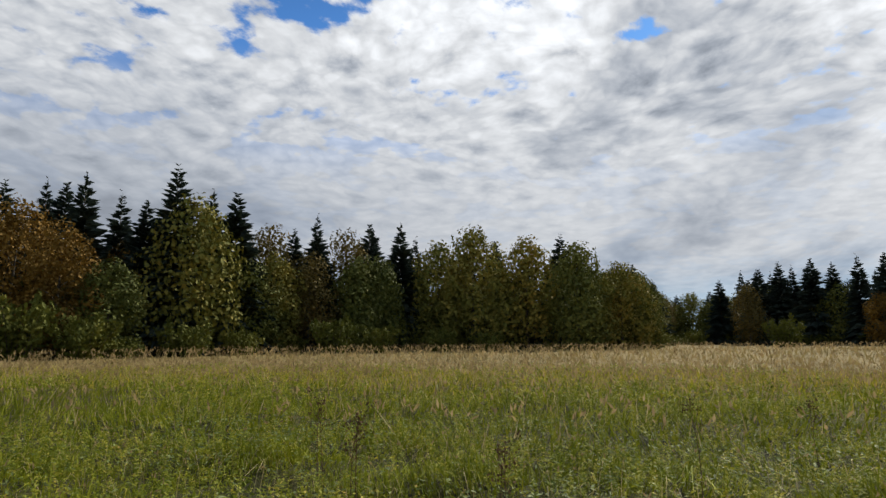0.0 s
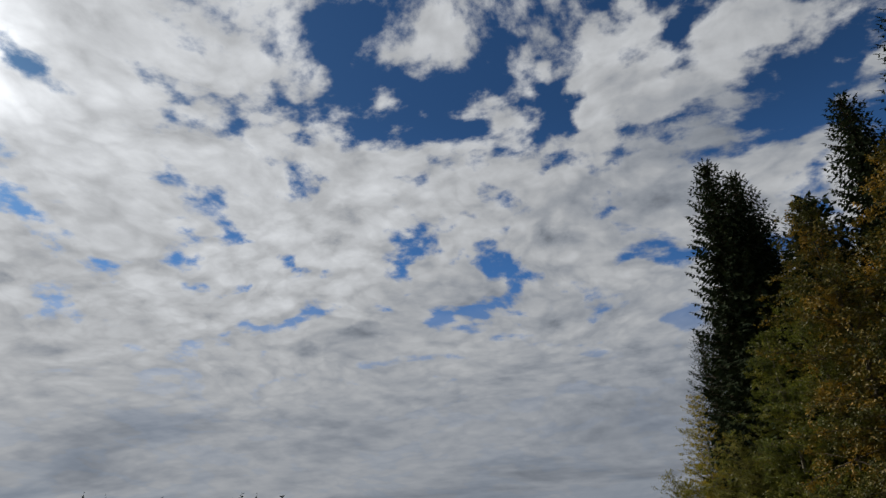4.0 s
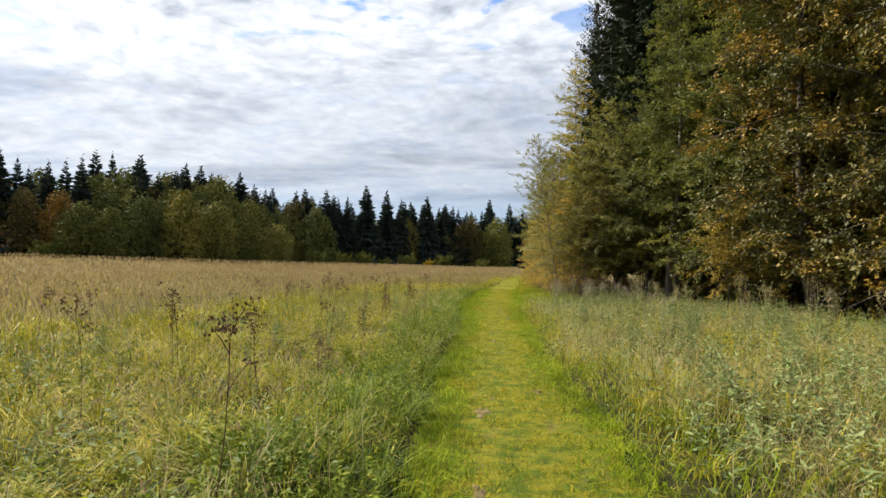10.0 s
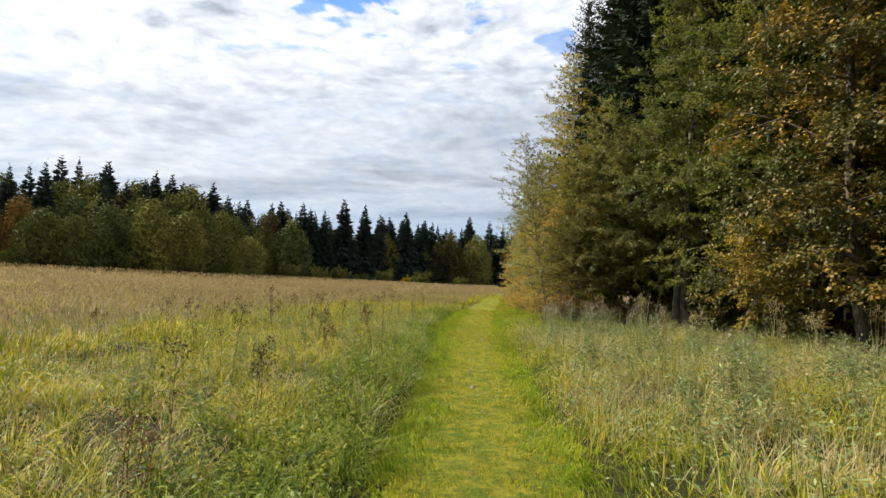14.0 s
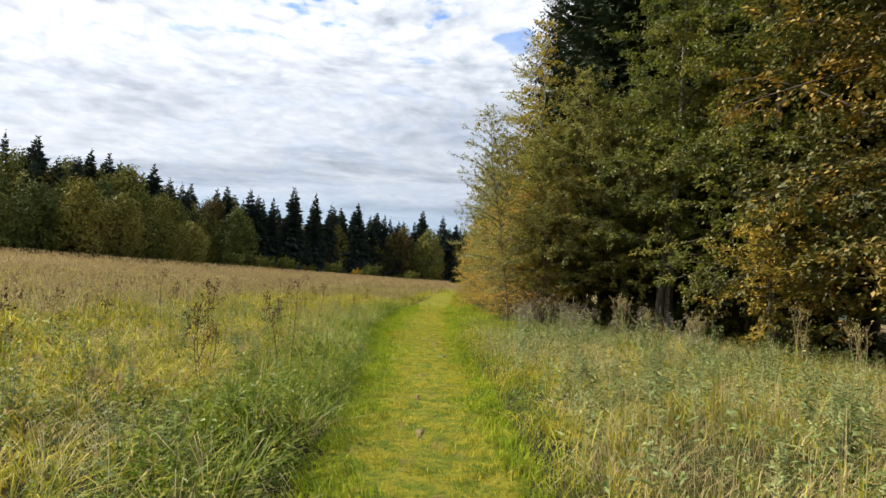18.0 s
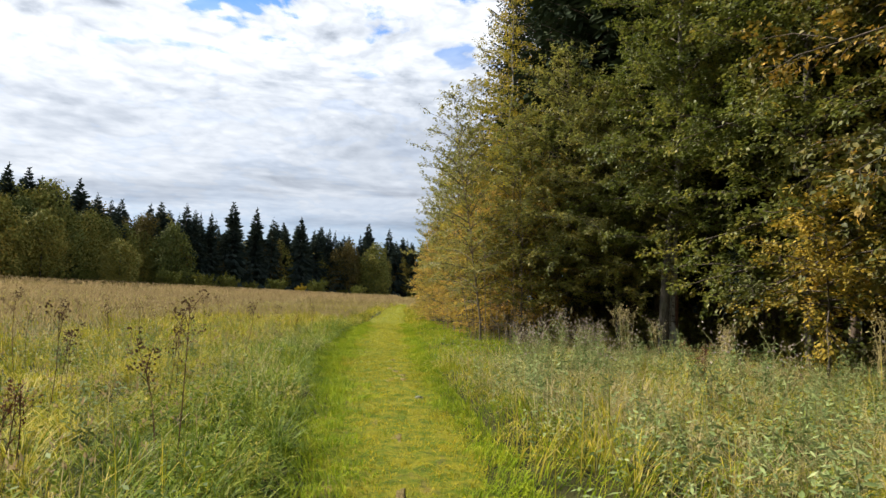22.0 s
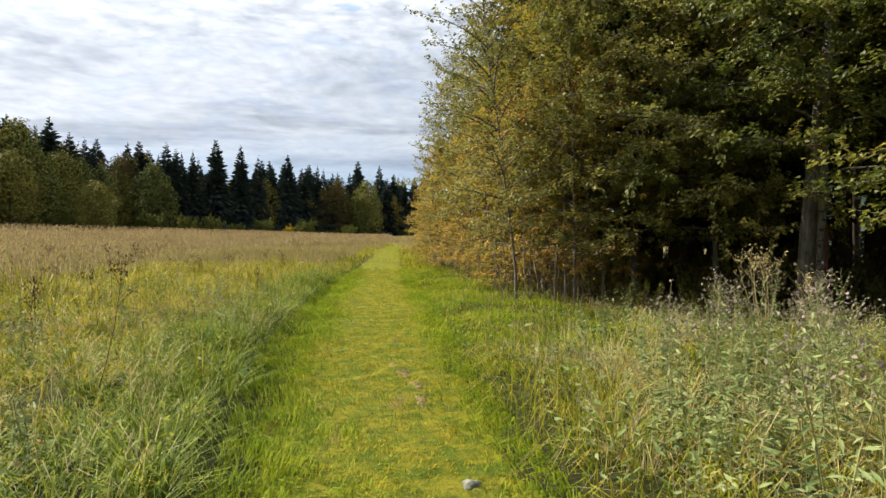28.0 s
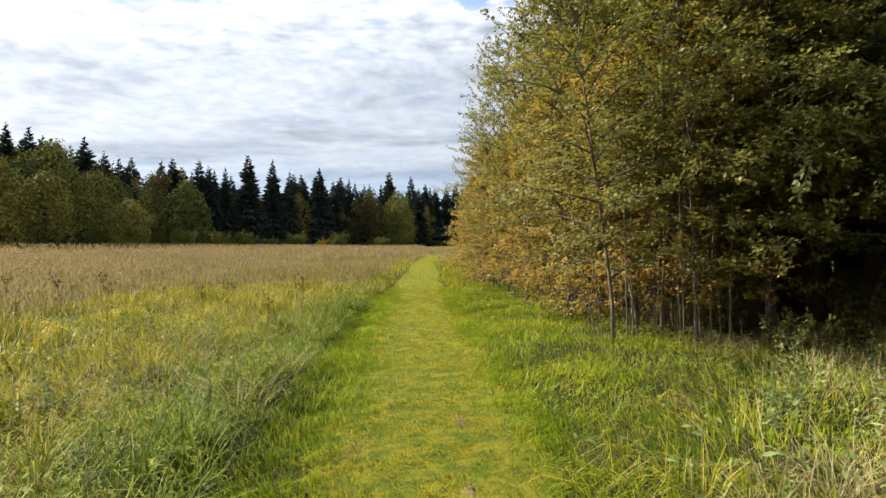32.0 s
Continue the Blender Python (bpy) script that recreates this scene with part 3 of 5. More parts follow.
# ---------------------------------------------------------------- trees
def make_broadleaf(seed, height, bole, spread, limbs, mat, bark, leaf=0.135, lean=0.0, per=1.0, top_spread=0.35, upward=0.5, girth=1.0, full=0.0, loose=0.22):
    """A broadleaf tree: trunk, limbs with side twigs, and leaves set along the twigs in flat sprays."""
    rng = np.random.default_rng(seed)
    wood, boughs, twigs, green = Soup(), Soup(), Soup(), Soup()
    r0 = (0.0085 * height + 0.02) * girth
    hs = np.linspace(0, height * 0.96, 12)
    bend = np.cumsum(rng.normal(0, 0.05 * height / 12, (12, 2)), 0)
    spine = np.stack([bend[:, 0] + lean * hs, bend[:, 1], hs], 1)
    spine[0, :2] = 0
    flare = 1 + 0.5 * np.exp(-hs / 0.3)
    tube(wood, spine + [[0, 0, -0.15]] * (hs[:, None] == 0), r0 * (1 - 0.93 * hs / height) * flare, 8)
    for n in range(4 if girth < 0.45 else 0):
        turn = n * 1.7 + rng.uniform(0, 1)
        foot = np.array([math.cos(turn), math.sin(turn), 0]) * rng.uniform(0.1, 0.35)
        tip = foot * rng.uniform(1.2, 2.4) + [0, 0, height * rng.uniform(0.4, 0.7)]
        tube(wood, [foot - [0, 0, 0.1], (foot + tip) / 2 + rng.normal(0, 0.05, 3), tip], [r0 * 0.36, r0 * 0.28, 0.003], 4)
    az = rng.uniform(0, 6.28)
    base_l, dir_l, nor_l, len_l = [], [], [], []
    for n in range(limbs):
        u = (n + rng.uniform(0, 1)) / limbs
        z = bole + (height * 0.95 - bole) * u ** 0.9
        az += 2.4 + rng.normal(0, 0.25)
        shape = (1 - u) ** 0.75 * (0.85 + 0.15 * min(1, u * 4)) + top_spread * u * (1 - u) + 0.06
        shape += full * ((1 - u ** 2.6) * (0.72 + 0.28 * min(1, u * 5)) * rng.uniform(0.7, 1.05) + 0.06 - shape)
        ln = spread * shape * rng.uniform(0.75, 1.15)
        start = np.array([np.interp(z, hs, spine[:, c]) for c in range(3)])
        out = np.array([math.cos(az), math.sin(az), 0.0])
        climb = upward * (0.35 + u) + rng.normal(0, 0.12 + 0.3 * full)
        q = np.linspace(0, 1, 6)[:, None]
        sag = 0.20 * (1 - u) * ln
        line = start + out * q * ln + np.array([0, 0, 1.0]) * (climb * ln * q * (1 - 0.35 * q) - sag * q ** 2)
        line += np.cumsum(rng.normal(0, 0.02 * ln, (6, 3)), 0) * q
        tube(boughs, line, np.linspace(max(0.008, 0.013 * ln ** 0.8), 0.004, 6), 4)
        step = 0.17 / per
        k = max(4, int(ln * 0.86 / step))
        f = np.linspace(0.14 - 0.1 * full, 1.0, k)
        at = np.stack([np.interp(f, q[:, 0], line[:, c]) for c in range(3)], 1)
        along = unit(line[-1] - line[0])
        side = np.cross(along, [0, 0, 1.0])
        sgn = np.where(np.arange(k) % 2 == 0, 1.0, -1.0)[:, None]
        tdir = unit(along * rng.uniform(0.25, 0.9, (k, 1)) + side * sgn * rng.uniform(0.4, 1.1, (k, 1)) + rng.normal(0, loose, (k, 3)) + [0, 0, 0.05])
        tl = np.maximum(0.25, (0.30 + 0.30 * ln * (1 - f * 0.7)) * rng.uniform(0.6, 1.2, k))
        tl = np.minimum(tl, 1.5)
        for a, d, l in zip(at, tdir, tl):
            end = a + d * l - [0, 0, 0.12 * l * l]
            tube(twigs, [a, end], [0.006, 0.002], 3)
            m = max(5, int(l / (leaf * 0.21) * per))
            g = rng.uniform(0.08, 1.05, m)[:, None]
            spot = a + (end - a) * g + rng.normal(0, leaf * 0.55, (m, 3))
            sd = np.cross(d, [0, 0, 1.0])
            ld = unit(d * 0.55 + sd * np.where(rng.random(m) < 0.5, 1, -1)[:, None] * rng.uniform(0.4, 1.2, (m, 1)) + rng.normal(0, 0.35, (m, 3)) - [0, 0, 0.25])
            base_l.append(spot)
            dir_l.append(ld)
            nor_l.append(rng.normal(0, 0.45, (m, 3)) + [0, 0, 1.0] + out * 0.35)
            len_l.append(leaf * rng.uniform(0.7, 1.25, m))
    b, d, no, l = np.concatenate(base_l), np.concatenate(dir_l), np.concatenate(nor_l), np.concatenate(len_l)
    rhombs(green, b, d, no, l, l * 0.66)
    thing = new("tree")
    part("trunk", wood.mesh("trunk", bark, True), thing)
    part("branch", boughs.mesh("branch", M_TWIG, True), thing, kind="stuff")
    part("twig", twigs.mesh("twig", M_TWIG), thing, kind="stuff")
    part("foliage", green.mesh("foliage", mat), thing, kind="stuff")
    return thing


def make_spruce(seed, height, radius, bare, gap=0.42, arms=7, twig_step=0.16, spray=0.2, boughs=True):
    """A spruce: straight trunk, whorls of sagging arms with hanging side sprays."""
    rng = np.random.default_rng(seed)
    wood, green = Soup(), Soup()
    hs = np.linspace(-0.15, height * 0.99, 7)
    tube(wood, np.stack([0.03 * np.sin(hs), 0.02 * hs * 0, hs], 1), (0.011 * height + 0.02) * (1 - 0.96 * np.clip(hs, 0, None) / height), 7)
    z = bare
    B, D, N, L, Wd = [], [], [], [], []
    while z < height - 0.25:
        u = (z - bare) / (height - bare)
        n_arm = max(5, int(round(arms * (1 - 0.2 * u))))
        off = rng.uniform(0, 6.28)
        for a in range(n_arm):
            az = off + 6.283 * a / n_arm + rng.normal(0, 0.2)
            ln = radius * (1 - u) ** 0.64 * rng.uniform(0.72, 1.12) + 0.14
            if u < 0.12:
                ln *= 0.6 + 0.4 * u / 0.12
            out = np.array([math.cos(az), math.sin(az), 0.0])
            tilt = -0.38 + 0.85 * u
            q = np.linspace(0, 1, 5)[:, None]
            line = np.array([0, 0, z + rng.normal(0, 0.06)]) + out * q * ln + np.array([0, 0, 1.0]) * ln * (tilt * q + 0.22 * q ** 3)
            if boughs:
                tube(wood, line[[0, 4]], [0.016 + 0.005 * ln, 0.004], 3)
            k = max(3, int(ln / twig_step))
            f = np.linspace(0.12, 1.0, k)
            at = np.stack([np.interp(f, q[:, 0], line[:, c]) for c in range(3)], 1)
            side = np.cross(out, [0, 0, 1.0])
            slim = 0.62 + 0.38 * (1 - u)
            reach = slim * np.minimum(0.75 + 0.6 * spray, spray + 0.08 + (0.45 if spray > 0.12 else 0.3) * ln * (1.02 - f)) * rng.uniform(0.6, 1.2, k)
            for sg in (1.0, -1.0):
                B.append(at)
                D.append(out * 0.65 + side * sg * rng.uniform(0.5, 1.0, (k, 1)) + np.array([0, 0, -0.45]) + rng.normal(0, 0.15, (k, 3)))
                N.append(np.array([0, 0, 1.0]) + rng.normal(0, 0.35, (k, 3)))
                L.append(reach)
                Wd.append(np.full(k, (spray + 0.02 * ln) * slim))
            B.append(at[::2])
            D.append(np.array([0, 0, -1.0]) + out * 0.35 + rng.normal(0, 0.25, (len(at[::2]), 3)))
            N.append(out + rng.normal(0, 0.5, (len(at[::2]), 3)))
            L.append(reach[::2] * 0.8 + 0.08)
            Wd.append(np.full(len(at[::2]), spray * slim))
            B.append(at[-1:])
            D.append(out[None] + [[0, 0, tilt * 0.5 + 0.2]])
            N.append(np.array([[0, 0, 1.0]]))
            L.append(np.array([0.15 + spray * slim]))
            Wd.append(np.array([spray * 0.7 * slim]))
        z += gap * (1 - 0.5 * u) * rng.uniform(0.8, 1.2)
    B.append(np.array([[0, 0, height - 0.7]] * 3))
    D.append(np.array([[0.05, 0, 1.0], [0.22, 0.1, 0.8], [-0.2, 0.1, 0.8]]))
    N.append(np.array([[0, 1.0, 0], [0, 1, 0], [1, 0, 0]]))
    L.append(np.array([0.8, 0.4, 0.4]))
    Wd.append(np.array([0.12, 0.12, 0.12]))
    rhombs(green, np.concatenate(B), np.concatenate(D), np.concatenate(N), np.concatenate(L), np.concatenate(Wd), 0.1)
    thing = new("tree")
    part("trunk", wood.mesh("trunk", M_SPRUCEBARK, True), thing)
    part("foliage", green.mesh("foliage", M_NEEDLE), thing, kind="stuff")
    return thing


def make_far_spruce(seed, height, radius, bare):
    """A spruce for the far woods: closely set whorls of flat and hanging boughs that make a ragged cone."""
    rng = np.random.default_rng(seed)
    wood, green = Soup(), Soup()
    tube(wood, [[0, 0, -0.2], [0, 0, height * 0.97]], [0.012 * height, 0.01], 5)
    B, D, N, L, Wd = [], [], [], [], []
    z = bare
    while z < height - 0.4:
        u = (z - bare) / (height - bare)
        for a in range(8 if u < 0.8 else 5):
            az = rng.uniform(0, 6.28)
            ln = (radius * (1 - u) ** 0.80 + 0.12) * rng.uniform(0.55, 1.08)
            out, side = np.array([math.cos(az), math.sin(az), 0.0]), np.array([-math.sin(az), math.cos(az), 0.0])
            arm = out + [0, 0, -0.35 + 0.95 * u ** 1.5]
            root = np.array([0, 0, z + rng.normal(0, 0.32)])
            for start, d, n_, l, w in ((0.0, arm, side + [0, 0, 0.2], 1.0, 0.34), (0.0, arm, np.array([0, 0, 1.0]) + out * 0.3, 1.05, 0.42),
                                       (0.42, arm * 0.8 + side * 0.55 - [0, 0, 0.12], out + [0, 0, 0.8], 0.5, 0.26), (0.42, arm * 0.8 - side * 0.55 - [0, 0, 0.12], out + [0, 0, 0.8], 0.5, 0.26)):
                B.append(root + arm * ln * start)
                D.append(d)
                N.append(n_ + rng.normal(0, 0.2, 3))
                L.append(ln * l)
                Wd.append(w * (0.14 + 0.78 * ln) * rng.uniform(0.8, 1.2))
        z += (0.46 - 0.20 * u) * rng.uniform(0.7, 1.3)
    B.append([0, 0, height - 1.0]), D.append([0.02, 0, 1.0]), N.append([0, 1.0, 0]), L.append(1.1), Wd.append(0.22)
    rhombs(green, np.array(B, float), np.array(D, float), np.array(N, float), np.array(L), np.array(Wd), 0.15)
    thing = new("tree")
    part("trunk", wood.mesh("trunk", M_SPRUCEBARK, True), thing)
    part("foliage", green.mesh("foliage", M_HAZENEEDLE), thing, kind="stuff")
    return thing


def make_far_broadleaf(seed, height, spread, bole, clumps, mat, size=0.6):
    """A broadleaf tree for the far woods: trunk, a few limbs, and a crown of leafy lobes with gaps between them."""
    rng = np.random.default_rng(seed)
    wood, green = Soup(), Soup()
    tube(wood, [[0, 0, -0.3], [0.1, 0, height * 0.4], [0, 0.1, height * 0.85]], [0.014 * height, 0.009 * height, 0.02], 6)
    lobes = []
    n = int(12 + height * 0.9)
    for k in range(n):
        u = (k + rng.uniform(0, 1)) / n
        z = bole + (height - bole) * (0.08 + 0.80 * u)
        rad = spread * math.sin(math.pi * min(1, 0.22 + 0.75 * u)) ** 0.8 * rng.uniform(0.35, 0.8)
        az = k * 2.4 + rng.normal(0, 0.3)
        c = np.array([rad * math.cos(az), rad * math.sin(az), z])
        lobes.append((c, spread * rng.uniform(0.32, 0.50) * (1.08 - 0.22 * u)))
        if k % 2 == 0:
            tube(wood, [[0, 0, max(0.3, z - 1.2)], c * [0.6, 0.6, 1] - [0, 0, 0.3], c], [0.06, 0.04, 0.015], 3)
    w = np.array([r for _, r in lobes]) ** 2
    pick = rng.choice(len(lobes), clumps, p=w / w.sum())
    cen = np.array([c for c, _ in lobes])[pick]
    r = np.array([q for _, q in lobes])[pick]
    way_ = unit(rng.normal(0, 1, (clumps, 3)) * [1, 1, 0.9] + [0, 0, 0.15])
    pos = cen + way_ * (r * rng.uniform(0.45, 1.15, clumps) ** 0.6)[:, None] * [1, 1, 1.15]
    nor = way_ + rng.normal(0, 0.45, (clumps, 3))
    d = np.cross(nor, rng.normal(0, 1, (clumps, 3))) - [0, 0, 0.3]
    ln = size * rng.uniform(0.6, 1.3, clumps)
    rhombs(green, pos, d, nor, ln, ln * 0.7, 0.2)
    thing = new("tree")
    part("trunk", wood.mesh("trunk", M_BARK, True), thing)
    part("crown", green.mesh("crown", mat), thing, kind="stuff")
    return thing


def make_shrub(seed, height, spread, clumps, mat, size=0.4):
    """A bush of many stems that reaches the ground."""
    rng = np.random.default_rng(seed)
    wood, green = Soup(), Soup()
    B, D, N = [], [], []
    stems = 14
    for k in range(stems):
        az = k * 2.4
        rr = spread * math.sqrt((k + 0.5) / stems)
        tip = np.array([rr * math.cos(az), rr * math.sin(az), height * rng.uniform(0.6, 1.0) * (1 - 0.35 * rr / spread)])
        foot = tip * [0.3, 0.3, 0] - [0, 0, 0.1]
        tube(wood, [foot, (foot + tip) / 2 * [1, 1, 1.1], tip], [0.04, 0.025, 0.006], 3)
        m = clumps // stems
        g = rng.uniform(0.06, 1.05, m)[:, None] ** 0.8
        way_ = unit(rng.normal(0, 1, (m, 3)))
        B.append(foot + (tip - foot) * g + way_ * spread * 0.30 * (1.15 - g * 0.7) * rng.uniform(0.3, 1, (m, 1)))
        N.append(way_ + [0, 0, 0.5] + rng.normal(0, 0.4, (m, 3)))
        D.append(rng.normal(0, 1, (m, 3)) + [0, 0, 0.4])
    b = np.concatenate(B)
    b[:, 2] = np.maximum(b[:, 2], 0.1)
    ln = size * rng.uniform(0.6, 1.3, len(b))
    rhombs(green, b, np.concatenate(D), np.concatenate(N), ln, ln * 0.6, 0.2)
    thing = new("shrub")
    part("stem", wood.mesh("stems", M_TWIG), thing, kind="stuff")
    part("foliage", green.mesh("foliage", mat), thing, kind="stuff")
    return thing


def stand(ob, x, y, turn=0.0, size=1.0, tall=None, name="tree", sink=0.05, tilt=(0.0, 0.0)):
    """Puts a thing on the ground."""
    ob.name = name
    ob.matrix_basis = pose(x, y, float(land(np.float64(x), np.float64(y))) - sink, *tilt, turn) @ Matrix.Diagonal((size, size, tall or size, 1))
    return ob


def plant(master, used, x, y, turn, size=1.0, tall=None, name="tree", label="", category="tree", group="", tilt=(0.0, 0.0)):
    """The first time the master itself is set down, afterwards copies of it."""
    if master in used:
        ob = copy_thing(master, Matrix())
    else:
        used.append(master)
        ob = master
    stand(ob, x, y, turn, size, tall, name, 0.05, tilt)
    tagged(ob, label, category, group)
    return ob


used = []
rng = np.random.default_rng(7)

# the wood beside the path: broadleaf edge trees
edge = [make_broadleaf(11, 13.0, 2.3, 2.4, 112, M_OLDLEAF, M_PALEBARK, 0.08, per=1.4, girth=1.1, full=0.5, loose=0.4),
        make_broadleaf(12, 14.0, 1.0, 3.2, 124, M_OLDLEAF, M_BARK, 0.095, per=1.15, full=0.7, loose=0.5),
        make_broadleaf(13, 16.0, 0.9, 3.5, 118, M_LEAF, M_BARK, 0.115, per=1.1, full=0.8, loose=0.5),
        make_broadleaf(14, 11.5, 0.9, 3.2, 92, M_LEAF, M_BARK, 0.11, per=1.1, full=0.8, loose=0.5),
        make_broadleaf(15, 8.5, 1.5, 2.9, 92, M_FRONTLEAF, M_BARK, 0.075, 0.03, 1.2, girth=0.8, full=0.3, loose=0.4)]
L_EDGE = "broadleaf tree with green and yellowing leaves at the wood's edge"
for k, x, y, turn, size, tall in ((0, 6.4, 30.9, 40, 0.95, 1.0), (1, 8.0, 28.1, 100, 0.95, 1.0), (2, 8.6, 24.6, 200, 0.95, 1.0), (3, 9.2, 21.6, 10, 1.0, 1.1),
                                  (1, 12.4, 23.6, 150, 1.0, 1.15), (3, 14.0, 10.5, 60, 1.1, 1.1), (2, 12.0, 27.2, 20, 1.0, 1.25), (4, 4.8, 34.1, 190, 1.0, 1.05), (4, 5.7, 32.7, 60, 0.9, 0.9)):
    lab = "broadleaf tree with a pale mossy trunk and yellowing leaves" if k == 0 else L_EDGE
    plant(edge[k], used, x, y, turn, size, tall, "broadleaf_tree", lab, "tree", "edge trees of the wood")

hazel = make_broadleaf(16, 4.2, 1.5, 1.6, 30, M_GOLDLEAF, M_BARK, 0.095, 0.0, 1.1, 0.5, 0.6, 0.5, full=0.6, loose=0.4)
plant(hazel, used, 6.7, 26.0, 0, 0.8, None, "hazel_bush", "young hazel with golden leaves at the wood's edge", "hazel")

# the old edge tree by the path has a second stem and a rotten hollow
old = next(o for o in bpy.data.objects if o.name == "broadleaf_tree")
s = Soup()
q = np.linspace(0, 1, 7)[:, None]
tube(s, np.array([[-0.30, 0.10, -0.15]]) + q * [[0.28, -0.08, 3.6]] + np.sin(q * 3.1) * [[-0.06, 0.03, 0]], np.linspace(0.15, 0.09, 7), 8)
part("side_stem", s.mesh("side_stem", M_BARK, True), old, "darker second stem grown against the trunk")
s = Soup()
a = np.linspace(0, 2 * np.pi, 16, endpoint=False)
rim = np.stack([0.055 * np.cos(a) * (1 + 0.3 * np.sin(3 * a)) - 0.10, np.full(16, -0.165), 1.15 + 0.42 * np.sin(a)], 1)
core = np.stack([0.030 * np.cos(a) - 0.10, np.full(16, -0.12), 1.15 + 0.36 * np.sin(a)], 1)
i = np.arange(16)
j = (i + 1) % 16
s.add(np.concatenate([rim, core, [[-0.10, -0.11, 1.15]]]), tri=np.stack([16 + i, 16 + j, np.full(16, 32)], 1), quad=np.stack([i, j, 16 + j, 16 + i], 1))
part("hollow", s.mesh("hollow", bark_material("rotten_wood", (0.03, 0.014, 0.01), (0.13, 0.06, 0.035))), old, "dark reddish rotten hollow in the trunk")

birch = make_broadleaf(21, 12.5, 2.2, 2.1, 50, M_BIRCH, M_PALEBARK, 0.068, 0.0, 1.15, girth=0.5)
for x, y, turn, size in ((3.5, 36.2, 0, 0.95), (3.6, 38.6, 120, 0.95), (3.2, 43.5, 250, 0.9)):
    plant(birch, used, x, y, turn, size, None, "birch_tree", "slender birch with thinning yellow leaves and pale bark", "birch", "birches")

# the thicket of saplings at the bend
young = [make_broadleaf(31, 5.6, 0.6, 1.25, 38, M_YOUNG, M_STEM, 0.07, 0.0, 1.05, 0.5, 1.1, 0.34),
         make_broadleaf(32, 6.6, 1.1, 1.35, 42, M_BIRCH, M_STEM, 0.07, 0.02, 0.92, 0.5, 1.2, 0.34),
         make_broadleaf(33, 4.4, 0.25, 1.1, 42, M_YOUNG, M_STEM, 0.066, 0.0, 1.1, 0.5, 1.0, 0.34),
         make_broadleaf(34, 7.6, 1.0, 1.6, 47, M_WILLOW, M_STEM, 0.07, -0.05, 1.05, 0.5, 1.2, 0.34)]
for n in range(42):
    y = 33.4 + 0.42 * n * (1 + 0.006 * n) + rng.normal(0, 0.15)
    row = n % 3
    x = float(edge_x(y)) + 0.45 + 0.8 * row + rng.normal(0, 0.12)
    k = (2, 0, 1)[row] if n % 5 else 3
    if row == 2 and y < 36.5:
        continue
    plant(young[k], used, x, y, rng.uniform(0, 360), rng.uniform(0.85, 1.1), None, "sapling",
          "tall grey-green willow sapling with sparse top twigs" if k == 3 else "thin-stemmed sapling with brown and yellow autumn leaves", "sapling", "sapling thicket", tuple(rng.normal(0, 3.5, 2)))

for x, y, turn, size, tilt in ((2.25, 33.7, 0.0, 0.93, (7.0, -7.0)), (2.5, 37.4, 40.0, 0.95, (2.0, -4.0))):
    plant(young[3], used, x, y, turn, size, None, "sapling", "tall grey-green willow sapling leaning over the footpath", "sapling", "sapling thicket", tilt)

for k, x, y, turn, size in ((1, 3.2, 34.3, 20, 0.9), (1, 3.7, 35.4, 80, 1.0)):
    plant(young[k], used, x, y, turn, size, None, "sapling", "slender sapling with olive and yellow leaves at the thicket's end", "sapling", "sapling thicket", (2.0, -2.0))

# spruces of the near wood
near_spruce = [make_spruce(41, 25.5, 4.0, 2.0, 0.42, 9, 0.16, 0.2), make_spruce(42, 23.0, 3.4, 4.5, 0.55, 6, 0.26, 0.24), make_spruce(43, 17.0, 2.9, 1.5, 0.40, 8, 0.13, 0.10)]
L_SPRUCE = "tall dark green spruce with drooping branches"
for k, x, y, turn, size in ((0, 7.2, 36.8, 0, 1.03), (0, 8.9, 38.2, 130, 1.02), (0, 13.3, 30.4, 60, 0.965), (1, 16.0, 27.5, 70, 0.9), (1, 17.5, 31.5, 170, 0.88),
                            (1, 14.6, 22.0, 200, 0.95), (2, 6.2, 41.5, 30, 1.1), (2, 5.6, 47.0, 80, 1.1), (1, 10.8, 35.0, 110, 0.9), (1, 15.2, 17.4, 300, 0.95), (2, 11.0, 18.6, 50, 1.1), (2, 12.4, 14.6, 150, 1.1),
                            (1, 8.4, 41.1, 20, 0.8), (1, 9.7, 42.4, 200, 0.85), (1, 12.8, 35.6, 90, 0.85), (1, 10.4, 31.6, 250, 0.85)):
    plant(near_spruce[k], used, x, y, turn, size, None, "spruce_tree", L_SPRUCE, "spruce", "spruces beside the path")
inner = make_spruce(44, 19.0, 2.6, 5.5, 0.95, 6, 0.5, 0.5)
for n in range(24):
    u = n % 4
    y = 13.0 + 6.6 * (n // 4) + rng.uniform(-2, 2)
    x = float(edge_x(y)) + (7.5 if y < 34 else 6.0) + 4.6 * u + rng.uniform(-1.5, 1.5)
    plant(inner, used, x, y, rng.uniform(0, 360), rng.uniform(0.8, 1.1), None, "spruce_tree", "bare-trunked spruce in the dark inside of the wood", "spruce", "inner spruces of the wood")

